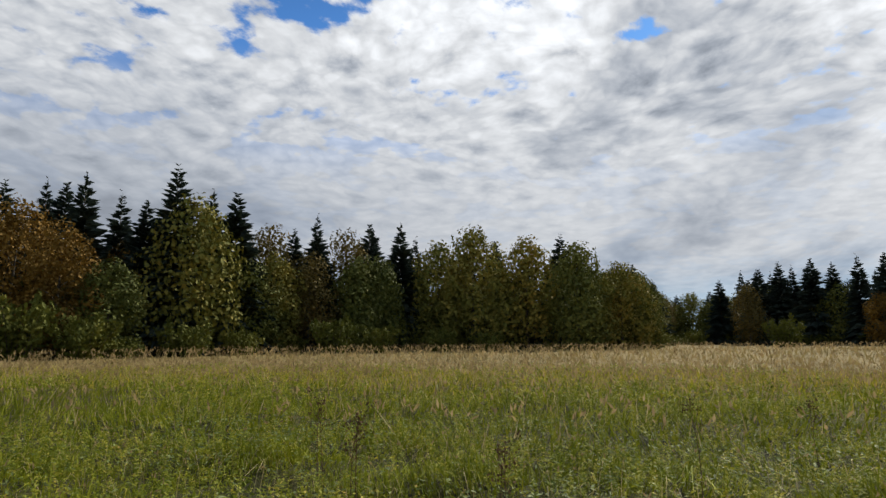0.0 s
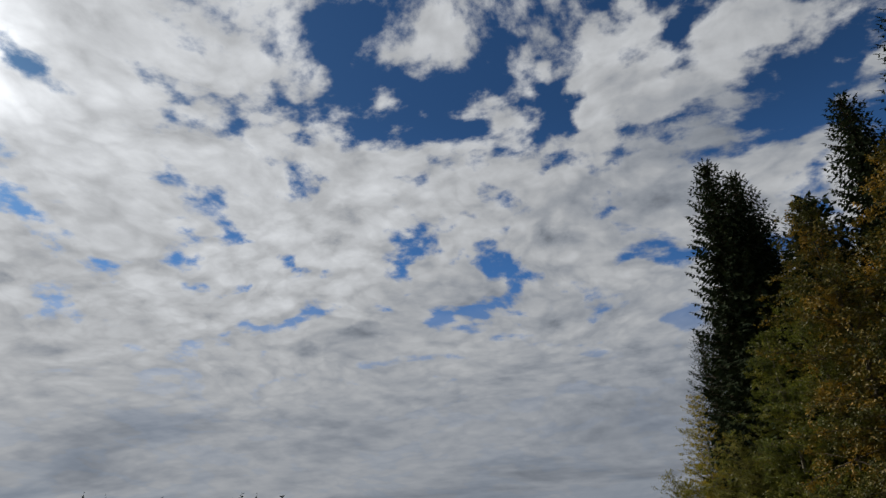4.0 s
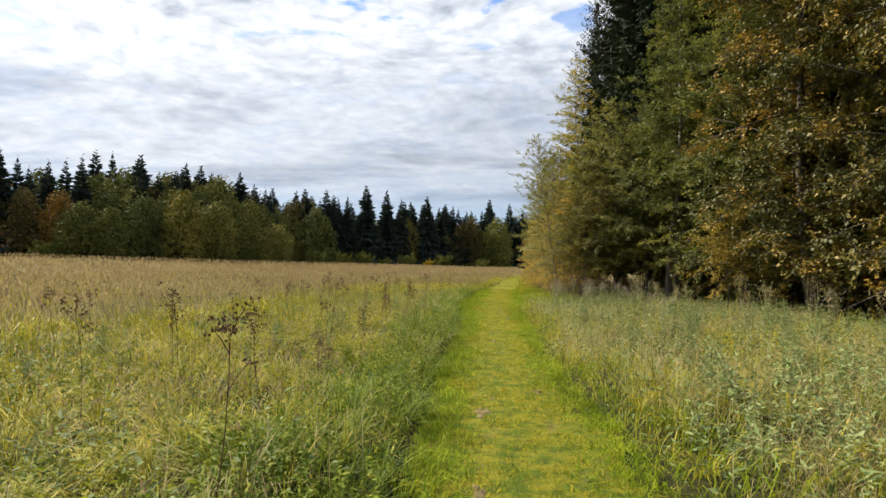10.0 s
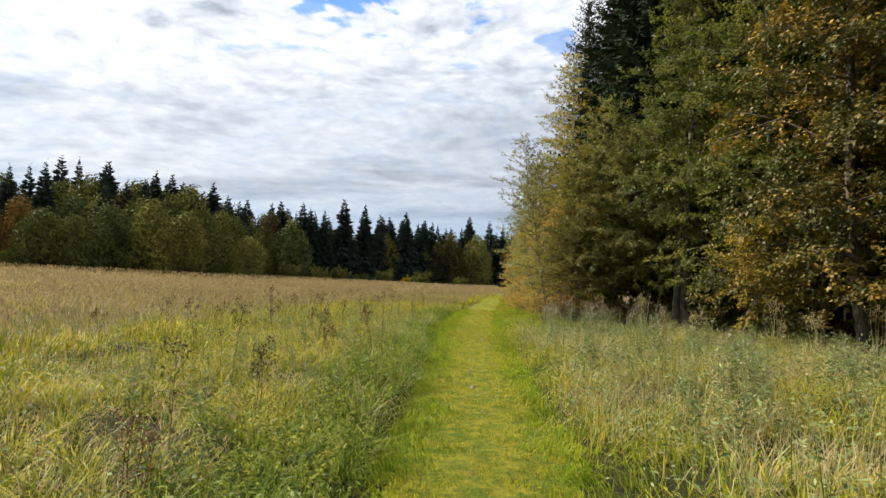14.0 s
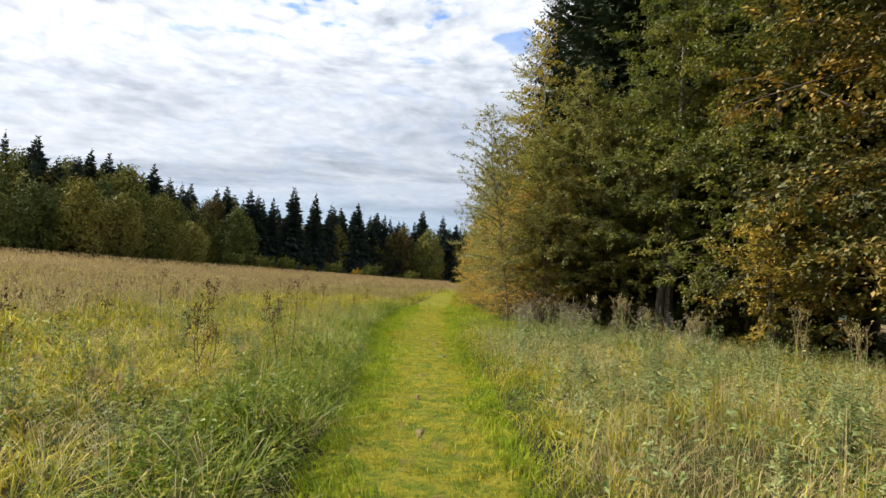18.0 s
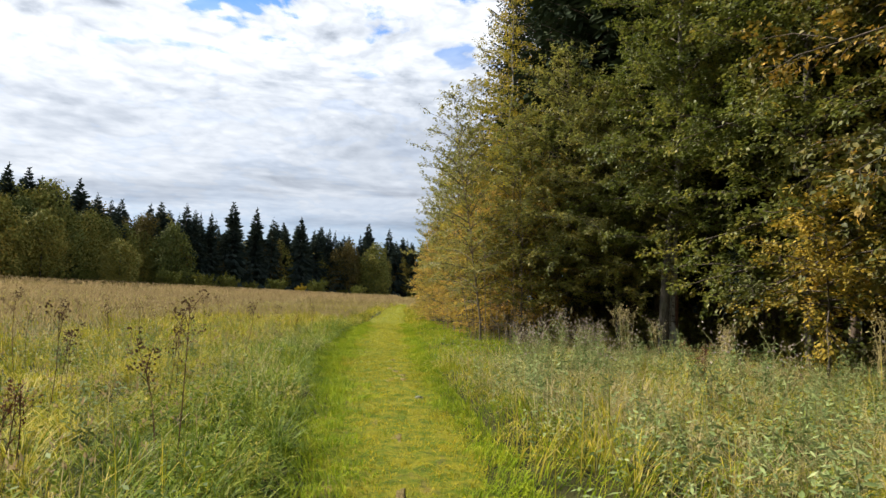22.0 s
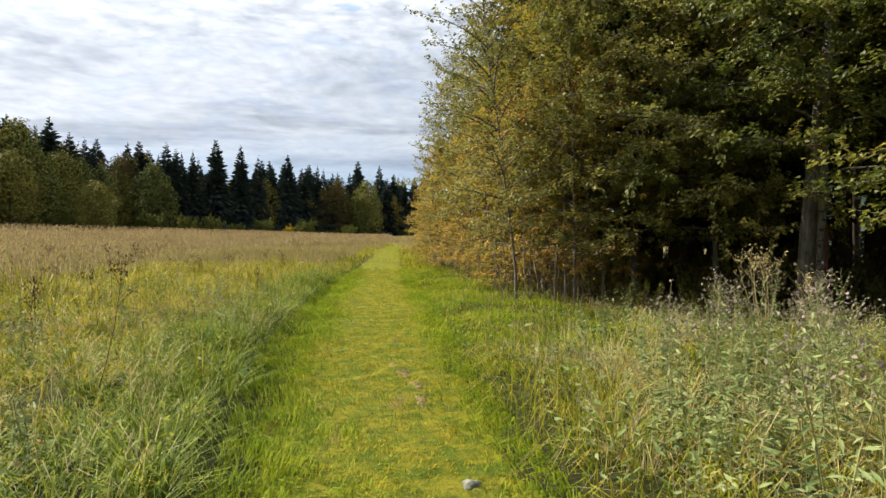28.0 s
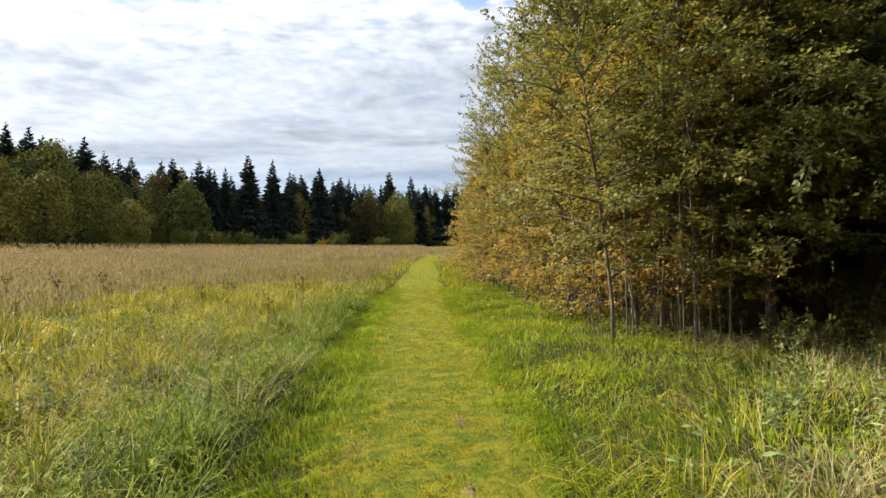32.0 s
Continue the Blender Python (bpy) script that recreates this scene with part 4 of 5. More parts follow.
thick_spruce = make_far_spruce(45, 14.0, 3.0, 0.2)
for n in range(36):
    y = 8.0 + 2.85 * n + rng.uniform(-1, 1)
    plant(thick_spruce, used, float(edge_x(y)) + 29.0 + 4.0 * (n % 3) + rng.uniform(-1, 1), y, rng.uniform(0, 360), rng.uniform(0.9, 1.2), None, "spruce_tree", "dense young spruce deep inside the wood", "spruce", "inner spruces of the wood")
pole = make_spruce(46, 17.0, 1.7, 7.5, 0.9, 5, 0.45, 0.4)
for n in range(44):
    y = 28.5 + 0.36 * n + rng.uniform(-0.7, 0.7)
    x = float(edge_x(y)) + (3.2 if y < 33.5 else 4.6) + 9.0 * rng.random()
    plant(pole, used, x, y, rng.uniform(0, 360), rng.uniform(0.6, 1.05), None, "spruce_tree", "thin bare spruce pole in the shade of the wood", "spruce", "spruce poles of the wood", tuple(rng.normal(0, 1.5, 2)))

low_shrub = make_shrub(67, 1.6, 1.0, 1500, M_WILLOW, 0.10)
for n in range(30):
    y = 29.5 + 0.42 * n + rng.uniform(-0.5, 0.5)
    x = float(edge_x(y)) + (2.0 if y < 33 else 3.4) + 4.5 * rng.random()
    plant(low_shrub, used, x, y, rng.uniform(0, 360), rng.uniform(0.6, 1.1), None, "undergrowth_shrub", "low leafy shrub growing in the shade of the wood", "shrub", "shrubs under the trees")

for x, y, turn, size in ((4.3, 32.6, 0, 0.5), (5.4, 32.2, 90, 0.55), (6.1, 33.6, 200, 0.7), (4.6, 35.4, 40, 0.65), (7.0, 32.6, 130, 0.7), (5.4, 36.6, 300, 0.9), (7.4, 35.0, 70, 0.9)):
    plant(low_shrub, used, x, y, turn, size, None, "undergrowth_shrub", "low leafy shrub growing at the edge of the wood", "shrub", "shrubs under the trees")

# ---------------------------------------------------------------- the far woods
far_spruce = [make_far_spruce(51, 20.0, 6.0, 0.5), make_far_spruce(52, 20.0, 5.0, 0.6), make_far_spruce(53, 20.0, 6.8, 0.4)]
far_green = [make_far_broadleaf(61, 14.0, 4.9, 0.4, 6400, M_GREENTREE, 0.46), make_far_broadleaf(62, 14.0, 4.0, 0.5, 5400, M_GREENTREE, 0.44)]
far_brown = make_far_broadleaf(63, 14.0, 4.4, 0.5, 4800, M_BROWN, 0.38)
far_gold = make_far_broadleaf(64, 14.0, 4.0, 0.5, 5000, M_GOLD, 0.38)
bush = make_shrub(65, 4.0, 2.6, 2000, M_SHRUB, 0.33)
gold_bush = make_shrub(66, 3.0, 1.6, 1500, M_YELLOWBUSH, 0.32)
hue = {"g": (far_green[0], "round-crowned green broadleaf tree in the far wood"), "h": (far_green[1], "narrow green broadleaf tree in the far wood"),
       "b": (far_brown, "browning broadleaf tree in the far wood"), "o": (far_gold, "golden autumn tree in the far wood")}


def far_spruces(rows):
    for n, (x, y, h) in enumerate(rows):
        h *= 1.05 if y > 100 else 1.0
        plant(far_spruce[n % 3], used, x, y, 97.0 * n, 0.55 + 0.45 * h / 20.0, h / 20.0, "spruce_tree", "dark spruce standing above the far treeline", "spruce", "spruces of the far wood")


def far_leafy(kinds, rows):
    for n, ((x, y, h), c) in enumerate(zip(rows, kinds)):
        master, lab = hue[c]
        plant(master, used, x, y, 71.0 * n, 0.45 + 0.55 * h / 14.0, h / 14.0, "broadleaf_tree", lab, "tree", "broadleaf trees of the far wood")


far_spruces([(-51.1, -56.5, 17.8), (-56.5, -56.8, 19.1), (-59.2, -56.8, 19.7), (-57.6, -52.8, 20.0), (-59.9, -50.0, 18.2), (-60.0, -46.7, 17.0), (-60.9, -43.8, 21.3),
             (-67.3, -43.3, 19.8), (-68.7, -40.9, 19.8), (-81.0, -39.0, 17.0), (-80.5, -35.4, 18.8), (-89.7, -30.9, 19.0), (-91.1, -26.4, 19.1), (-94.6, -25.0, 17.4),
             (-103.9, -13.7, 17.9), (-99.7, -2.8, 17.8)])
far_spruces([(-146.6, 29.9, 13.9), (-145.7, 34.2, 15.5), (-135.2, 34.9, 15.0), (-134.3, 38.4, 16.2), (-135.5, 41.2, 15.4), (-132.6, 43.7, 16.6), (-131.5, 47.0, 15.6),
             (-125.4, 49.0, 16.0), (-119.2, 50.9, 15.7)])
far_leafy("oohgbghbbghgggggggboo", [(-48.1, -51.1, 15.2), (-47.7, -45.8, 12.8), (-50.4, -42.7, 9.6), (-61.3, -41.5, 17.7), (-76.0, -40.1, 17.0), (-69.2, -40.1, 12.6),
                                    (-72.9, -37.5, 13.0), (-76.5, -34.5, 13.1), (-83.9, -32.3, 17.2), (-80.9, -29.0, 13.0), (-83.6, -27.1, 13.7), (-92.5, -20.9, 16.4),
                                    (-90.5, -15.3, 18.1), (-91.5, -7.5, 16.6), (-89.7, -0.3, 15.3), (-95.6, 5.8, 12.9), (-99.4, 8.4, 11.6), (-162.6, 26.4, 12.6),
                                    (-130.9, 31.6, 11.9), (-115.0, 48.0, 8.7)])
far_spruces([(-103.5, 137.5, 18.5), (-101.0, 139.4, 21.4), (-98.3, 141.4, 20.1), (-93.4, 138.8, 23.4), (-90.6, 140.7, 23.1), (-81.5, 137.0, 22.3), (-83.8, 158.8, 22.5),
             (-80.9, 166.0, 20.9), (-69.9, 162.4, 22.2), (-67.8, 166.6, 19.8), (-65.2, 167.7, 18.9), (-61.9, 190.2, 21.5), (-55.9, 192.1, 21.5), (-51.1, 198.6, 20.6),
             (-46.7, 204.9, 24.7), (-41.2, 211.2, 24.1), (-36.5, 212.1, 21.5), (-28.9, 218.4, 23.0), (-24.2, 229.0, 20.9), (-19.6, 234.5, 20.5), (-8.7, 245.2, 25.0),
             (-1.2, 245.4, 23.5)])
far_leafy("boghgggg" + "bgggbg", [(-95.5, 120.7, 14.0), (-87.7, 120.6, 13.6), (-81.7, 118.8, 11.4), (-76.7, 119.9, 10.8), (-72.8, 124.7, 13.2), (-81.8, 148.5, 19.2),
                                  (-66.6, 128.4, 14.9), (-63.0, 135.8, 13.5), (-63.3, 184.4, 19.1), (-55.7, 181.7, 16.3), (-53.3, 145.4, 9.5), (-35.4, 217.4, 16.3),
                                  (-14.1, 229.9, 18.9), (-5.1, 230.3, 18.7)])
for n, (x, y, h) in enumerate([(-43.0, -44.8, 6.9), (-46.2, -41.5, 5.1), (-56.1, -38.4, 4.5), (-49.5, -40.7, 2.8), (-62.4, -35.8, 3.5), (-70.3, -28.6, 5.3), (-72.1, -23.6, 4.3),
                               (-79.9, -17.7, 3.7), (-83.9, -12.4, 3.4), (-97.2, 9.9, 3.8), (-137.8, 22.9, 4.0), (-113.1, 32.5, 6.2), (-83.1, 111.5, 4.5), (-58.9, 143.2, 3.7),
                               (-49.4, 162.7, 5.3), (-45.2, 174.4, 5.1), (-41.2, 180.5, 5.4), (-36.7, 186.6, 3.3), (-31.2, 192.8, 5.3), (-20.8, 199.2, 5.8), (-9.7, 205.1, 4.2)]):
    plant(bush, used, x, y, 50.0 * n, 0.5 + 0.5 * h / 4, h / 4, "shrub", "green bush at the foot of the far wood", "shrub", "bushes at the far wood's edge")
plant(gold_bush, used, -24.8, 193.7, 0, 1.0, 1.05, "shrub", "small golden bush alone before the far wood", "shrub")

# the body of the far woods behind their edge
line_w = [(-40, -62), (-52, -50), (-63, -42), (-78, -34), (-90, -22), (-93, -8), (-99, 8), (-140, 18), (-165, 26), (-137, 36), (-121, 50), (-118, 80), (-106, 110), (-92, 124),
          (-72, 130), (-62, 145), (-62, 178), (-50, 192), (-38, 210), (-20, 226), (0, 236), (22, 240)]
for (ax, ay), (bx, by) in zip(line_w, line_w[1:]):
    ln = math.hypot(bx - ax, by - ay)
    for k in range(int(ln / 5.2)):
        f = (k + rng.uniform(0.2, 0.8)) / int(ln / 5.2)
        h = rng.uniform(1.6, 3.4)
        plant(bush, used, ax + (bx - ax) * f + rng.uniform(-1, 1), ay + (by - ay) * f + rng.uniform(-1, 1), rng.uniform(0, 360), 0.7 + 0.1 * h, h / 4, "shrub", "green bush at the foot of the far wood", "shrub", "bushes at the far wood's edge")
    back = ax > -125 and by > 80
    deep = by > 140
    steps = max(1, int(ln / (3.2 if deep else 4.5)))
    for k in range(steps):
        for row in range(3 if back else 2):
            f = (k + rng.uniform(0, 1)) / steps
            nx_, ny_ = -(by - ay) / ln, (bx - ax) / ln
            dpt = 2.0 + 5.0 * row + rng.uniform(0, 3)
            x, y = ax + (bx - ax) * f + nx_ * dpt, ay + (by - ay) * f + ny_ * dpt
            pick = rng.random()
            hill = y > 100 and x < -58
            if pick < (0.35 if hill else (0.72 if deep else 0.62)):
                h = rng.uniform(16, 20) + 2.0 * row if deep else rng.uniform(11, 15.5) + (4.0 if y > 100 else 0) + (2.5 if y > 140 else 0) + (2.5 if hill else 0)
                plant(far_spruce[int(rng.integers(3))], used, x, y, rng.uniform(0, 360), 0.5 + 0.5 * h / 20, h / 20, "spruce_tree", "dark spruce inside the far wood", "spruce", "spruces of the far wood")
            else:
                h = rng.uniform(8.5, 12.5) + (4.0 if y > 100 else 0) + (4.5 if hill and row else 0)
                c = "g" if pick < 0.78 else ("h" if pick < 0.86 else ("b" if pick < 0.95 else "o"))
                plant(hue[c][0], used, x, y, rng.uniform(0, 360), 0.5 + 0.5 * h / 14, h / 14, "broadleaf_tree", hue[c][1], "tree", "broadleaf trees of the far wood")

# ---------------------------------------------------------------- grass
def scatter(rng, n, x0, x1, y0, y1, keep=None):
    x, y = rng.uniform(x0, x1, n), rng.uniform(y0, y1, n)
    if keep is not None:
        ok = keep(x, y, rng.random(n))
        x, y = x[ok], y[ok]
    return x, y


def lay(soup, rng, x, y, tall, width, hang, wind=0.35, low=0.0, make=blades):
    n = len(x)
    h = tall * rng.uniform(0.55, 1.15, n)
    comb = 6.28 * patchy(x, y, 0.9, 3)
    turn = rng.uniform(0, 6.28, n)
    reach = hang * h * rng.uniform(0.3, 1.2, n)
    lean = np.stack([np.cos(turn) + wind * 2 * np.cos(comb), np.sin(turn) + wind * 2 * np.sin(comb)], 1) * (reach / (1 + wind))[:, None]
    make(soup, np.stack([x, y, land(x, y) - 0.02 + low], 1), h, np.broadcast_to(width, n) * rng.uniform(0.6, 1.3, n), lean, rng)


def left_of_path(x, y):
    return path_x(y) - path_half(y) - np.interp(y, [22, 29, 40, 46], [0.0, 0.32, 0.25, 0.0]) - x


def right_of_path(x, y):
    return x - path_x(y) - path_half(y)


def stuff(name, soup, mat, label, category):
    return tagged(new(name, soup.mesh(name, mat)), label, category, kind="stuff")


rng = np.random.default_rng(21)

# bare soil worn through the turf
M_SOIL, n_ = material("bare_soil")
at_ = n_.add("ShaderNodeNewGeometry").outputs["Position"]
grit = n_.noise(at_, 70.0, 6.0, 0.7)
finish(n_, n_.mix(n_.grade(n_.noise(at_, 9.0), 0.35, 0.65), (0.12, 0.090, 0.032), (0.245, 0.192, 0.090)), 0.95, grit, 0.9, 0.03, spec=0.1)
BARE = [(0.05, 12.75, 0.08, 0.30), (0.13, 10.43, 0.05, 0.25), (0.64, 13.97, 0.05, 0.08), (-0.20, 28.95, 0.05, 0.16), (-0.13, 22.82, 0.05, 0.22), (0.02, 27.3, 0.05, 0.3), (0.15, 9.5, 0.06, 0.35), (-0.03, 19.2, 0.04, 0.24), (-0.13, 21.0, 0.04, 0.2), (-0.10, 28.45, 0.08, 0.22), (0.02, 27.9, 0.07, 0.2), (-0.14, 30.6, 0.05, 0.2)]


def bare(x, y):
    """How worn the turf is: 1 in the middle of a bare spot."""
    f = np.zeros_like(x)
    for bx, by, br, bl in BARE:
        f = np.maximum(f, 1 - np.hypot((x - bx) / br, (y - by) / bl))
    return f


for bx, by, br, bl in BARE:
    k = 26
    a = np.linspace(0, 2 * np.pi, k, endpoint=False)
    edge_r = 1 + 0.34 * np.sin(3 * a + bx * 9) + 0.24 * np.sin(7 * a + by) + 0.12 * np.sin(11 * a)
    ring = [np.stack([bx + f * br * edge_r * np.cos(a), by + f * bl * edge_r * np.sin(a)], 1) for f in (1.0, 0.55)]
    xy = np.concatenate([*ring, [[bx, by]]])
    zz = land(xy[:, 0], xy[:, 1]) + np.concatenate([np.full(k, 0.012), np.full(k, 0.030), [0.027]])
    s = Soup()
    i = np.arange(k)
    j = (i + 1) % k
    s.add(np.concatenate([xy, zz[:, None]], 1), tri=np.stack([k + i, k + j, np.full(k, 2 * k)], 1), quad=np.stack([i, j, k + j, k + i], 1))
    tagged(new("bare_patch", s.mesh("bare_patch", M_SOIL, True)), "bare brown soil worn through the path's turf", "soil", "bare patches of the path", kind="structure")

# short turf on the path
s = Soup()
x, y = scatter(rng, 210000, -2.4, 2.2, 1.0, 47.0, lambda x, y, r: (left_of_path(x, y) < 0.14) & (right_of_path(x, y) < 0.22) & (r < 0.35 + 0.5 * np.clip(np.abs(x - path_x(y)) / path_half(y), 0, 1) + 0.5 * patchy(x, y, 0.16, 5)) & (bare(x, y) < 0.3 + 0.7 * r))
side = np.abs(x - path_x(y) - 0.10) / path_half(y)
wander = side + 0.55 * (patchy(x, y, 0.9, 17) - 0.5) + 0.45 * (patchy(x, y, 0.23, 8) - 0.5) + rng.normal(0, 0.16, len(x))
worn = wander < 0.66
tall = (0.035 + 0.05 * patchy(x, y, 0.14, 2) + 0.02 * patchy(x, y, 0.5, 4)) * (1 + 0.7 * np.clip(side, 0, 1) ** 3)
lay(s, rng, x[worn], y[worn], tall[worn] * 0.8, 0.008, 1.6, 0.45, 0.02)
t_side = Soup()
lay(t_side, rng, x[~worn], y[~worn], tall[~worn] * 1.1, 0.0085, 1.6, 0.5, 0.02)
x, y = scatter(rng, 16000, -2.0, 3.6, 47.0, 100.0, lambda x, y, r: np.abs(x - path_x(y)) < path_half(y) + 0.15)
lay(s, rng, x, y, 0.09, 0.03, 1.5, 0.5, 0.02, spikes)
stuff("path_side_turf", t_side, M_SIDETURF, "short fresh green turf along the sides of the footpath", "grass")
stuff("path_turf", s, M_TURF, "short yellow-green turf trodden down along the footpath", "grass")

# lush fringe on both sides of the path
s = Soup()
x, y = scatter(rng, 40000, -3.6, 0.6, 0.0, 46.0, lambda x, y, r: (left_of_path(x, y) > 0.06) & (left_of_path(x, y) < 1.2) & (r < 1.1 - 0.6 * left_of_path(x, y)))
lay(s, rng, x, y, 0.10 + 0.30 * np.clip(left_of_path(x, y) / 0.55, 0, 1), 0.0065, 1.4, 0.4, 0.0, arcs)
x, y = scatter(rng, 84000, -0.8, 3.4, 1.0, 60.0, lambda x, y, r: (right_of_path(x, y) > -0.05) & (right_of_path(x, y) < 1.3) & (x < edge_x(y) + 0.2) & (r < 1.0 - 0.6 * right_of_path(x, y)))
fringe = Soup()
lay(fringe, rng, x, y, (0.08 + 0.26 * np.clip(right_of_path(x, y) / 1.2, 0, 1)) * np.where(y > 28.5, 0.8, 1.0), 0.010, 1.5, 0.6)
stuff("verge_grass", s, M_LUSH, "lush dark green grass hanging over the footpath's edge", "grass")
stuff("fresh_verge_grass", fringe, M_SIDETURF, "fresh bright green grass along the footpath's edge", "grass")

def tussocks(soup, rng, x, y, size, count, width=0.0078):
    """Tufts: blades that spring from one foot and arch out to all sides."""
    n = len(x)
    r = size * rng.uniform(0.6, 1.25, n)
    k = np.repeat(np.arange(n), count)
    m = len(k)
    az = rng.uniform(0, 6.28, m)
    f = np.sqrt(rng.random(m))
    out = np.stack([np.cos(az), np.sin(az)], 1)
    xy = np.stack([x[k], y[k]], 1) + out * (0.22 * r[k] * f)[:, None]
    h = r[k] * rng.uniform(0.65, 1.1, m)
    lean = out * (h * (0.4 + 1.15 * f) * rng.uniform(0.6, 1.2, m))[:, None] + rng.normal(0, 0.06, (m, 2))
    arcs(soup, np.concatenate([xy, (land(xy[:, 0], xy[:, 1]) - 0.02)[:, None]], 1), h, width * rng.uniform(0.6, 1.3, m), lean, rng)


def forbs(soup, rng, x, y, tall, leaves, size, slim=0.40):
    """Leafy meadow plants: leaves set round upright or leaning stems, larger ones below."""
    n = len(x)
    h = tall * rng.uniform(0.6, 1.2, n)
    lean = rng.normal(0, 0.22, (n, 2)) * h[:, None]
    k = np.repeat(np.arange(n), leaves)
    m = len(k)
    f = rng.uniform(0.12, 1.0, m) ** 0.8
    az = rng.uniform(0, 6.28, m)
    at = np.stack([x[k] + lean[k, 0] * f ** 1.5, y[k] + lean[k, 1] * f ** 1.5, land(x[k], y[k]) + h[k] * f], 1)
    d = np.stack([np.cos(az), np.sin(az), rng.uniform(-0.5, 0.8, m)], 1)
    ln = size * (1.2 - 0.65 * f) * rng.uniform(0.6, 1.25, m)
    rhombs(soup, at, d, rng.normal(0, 0.4, (m, 3)) + [0, 0, 1.0], ln, ln * slim)


# the meadow near the path
green, straw, seed = Soup(), Soup(), Soup()
lush = Soup()
x, y = scatter(rng, 2300, -5.0, 0.2, 1.0, 40.0, lambda x, y, r: (left_of_path(x, y) > 0.22) & (r < np.where(left_of_path(x, y) < 1.0, 1.0, 0.7)))
k = rng.random(len(x))
k = np.where((k < 0.95) & (left_of_path(x, y) < np.where(y < 20, 1.1, 1.5) + rng.normal(0, 0.3, len(x))), 0.5, np.where(k < 0.95, 0.0, k))
tussocks(green, rng, x[k < 0.4], y[k < 0.4], 0.40, 46, 0.0058)
tussocks(lush, rng, x[(k >= 0.4) & (k < 0.95)], y[(k >= 0.4) & (k < 0.95)], 0.40, 52, 0.0058)
tussocks(straw, rng, x[k >= 0.95], y[k >= 0.95], 0.46, 36, 0.005)
x, y = scatter(rng, 800, 0.8, 9.0, 3.0, 29.0, lambda x, y, r: (right_of_path(x, y) > 0.5) & (x < edge_x(y)))
k = rng.random(len(x))
tussocks(green, rng, x[k < 0.5], y[k < 0.5], 0.42, 46, 0.006)
tussocks(lush, rng, x[(k >= 0.5) & (k < 0.7)], y[(k >= 0.5) & (k < 0.7)], 0.40, 40)
tussocks(straw, rng, x[k >= 0.7], y[k >= 0.7], 0.50, 44, 0.0055)
stuff("grass_tufts", lush, M_LUSH, "dark green arching tufts of grass in the meadow", "grass")
x, y = scatter(rng, 135000, -9.0, 0.3, -9.0, 47.0, lambda x, y, r: (left_of_path(x, y) > 0.25) & (r < 0.18 + 1.15 * patchy(x, y, 0.55, 1) ** 1.4))
tall = (0.13 + 0.58 * patchy(x, y, 0.45, 2) ** 1.8) * np.clip(0.55 + left_of_path(x, y) * 0.55, 0.5, 1)
bx_, by_ = x + rng.normal(0, 0.6, len(x)), y + 5 * (patchy(x, y, 1.9, 31) - 0.5) + rng.normal(0, 1.2, len(x))
close = (bx_ > -4.2) & (by_ < 37) & (by_ > 2)
near = np.flatnonzero(close)[::3]
lay(green, rng, x[near], y[near], tall[near] * 0.9, 0.006, 1.3, 0.5, 0.0, arcs)
off = ~close
lay(green, rng, x[off & (by_ > 8)], y[off & (by_ > 8)], tall[off & (by_ > 8)], 0.016, 1.2, 0.5)
fresh = Soup()
young_ = np.flatnonzero(off & (by_ <= 8))
lay(fresh, rng, x[young_], y[young_], tall[young_] * 0.8, 0.012, 1.3, 0.5)
x, y = scatter(rng, 26000, -9.0, 0.2, -9.0, 47.0, lambda x, y, r: (left_of_path(x, y) > 0.3) & (r < np.where(y < 8, 0.2, 1.0)) & (r < 0.15 + 0.8 * patchy(x, y, 1.3, 5) ** 2))
lay(straw, rng, x, y, 0.50, 0.005, 1.5, 0.4, 0.0, arcs)
# the meadow farther off
x, y = scatter(rng, 80000, -30.0, -8.6, -30.0, 75.0)
k = (x + rng.normal(0, 2.5, len(x)) > -20) & (y + rng.normal(0, 2.5, len(x)) < 10)
field = Soup()
dry = ~k & (rng.random(len(x)) < np.interp(y, [5, 20, 40], [0.45, 0.62, 0.75]))
k2 = ~k & ~dry
lay(green, rng, x[k2], y[k2], 0.46, 0.05, 0.9, 0.5, 0.0, spikes)
lay(field, rng, x[dry], y[dry], 0.54, 0.04, 0.7, 0.4, 0.0, spikes)
lay(fresh, rng, x[k], y[k], 0.44, 0.04, 0.9, 0.5, 0.0, spikes)
stuff("fresh_meadow_grass", fresh, M_FRESH, "fresh olive-green grass in the open meadow", "grass")
x, y = scatter(rng, 34000, -30.0, -8.6, -30.0, 75.0, lambda x, y, r: r < np.where(y < 12, 0.14, 1.0))
lay(straw, rng, x, y, 0.60, 0.032, 0.7, 0.5, 0.0, spikes)
x, y = scatter(rng, 16000, 0.5, 30.0, -30.0, 14.0, lambda x, y, r: (right_of_path(x, y) > 0.4) & ((x > edge_x(y) - 2) | (y < 3 + 3 * r)))
lay(green, rng, x, y, 0.45, 0.05, 0.9, 0.5, 0.0, spikes)
x, y = scatter(rng, 22000, -8.6, 5.0, 46.0, 100.0, lambda x, y, r: ((left_of_path(x, y) > 0.1) | (right_of_path(x, y) > 0.1)) & (x < edge_x(y) + 0.4))
k = (left_of_path(x, y) > 0.9) & (rng.random(len(x)) < 0.7)
lay(green, rng, x[~k], y[~k], 0.36, 0.05, 0.9, 0.4, 0.0, spikes)
lay(field, rng, x[k], y[k], 0.50, 0.045, 0.7, 0.4, 0.0, spikes)
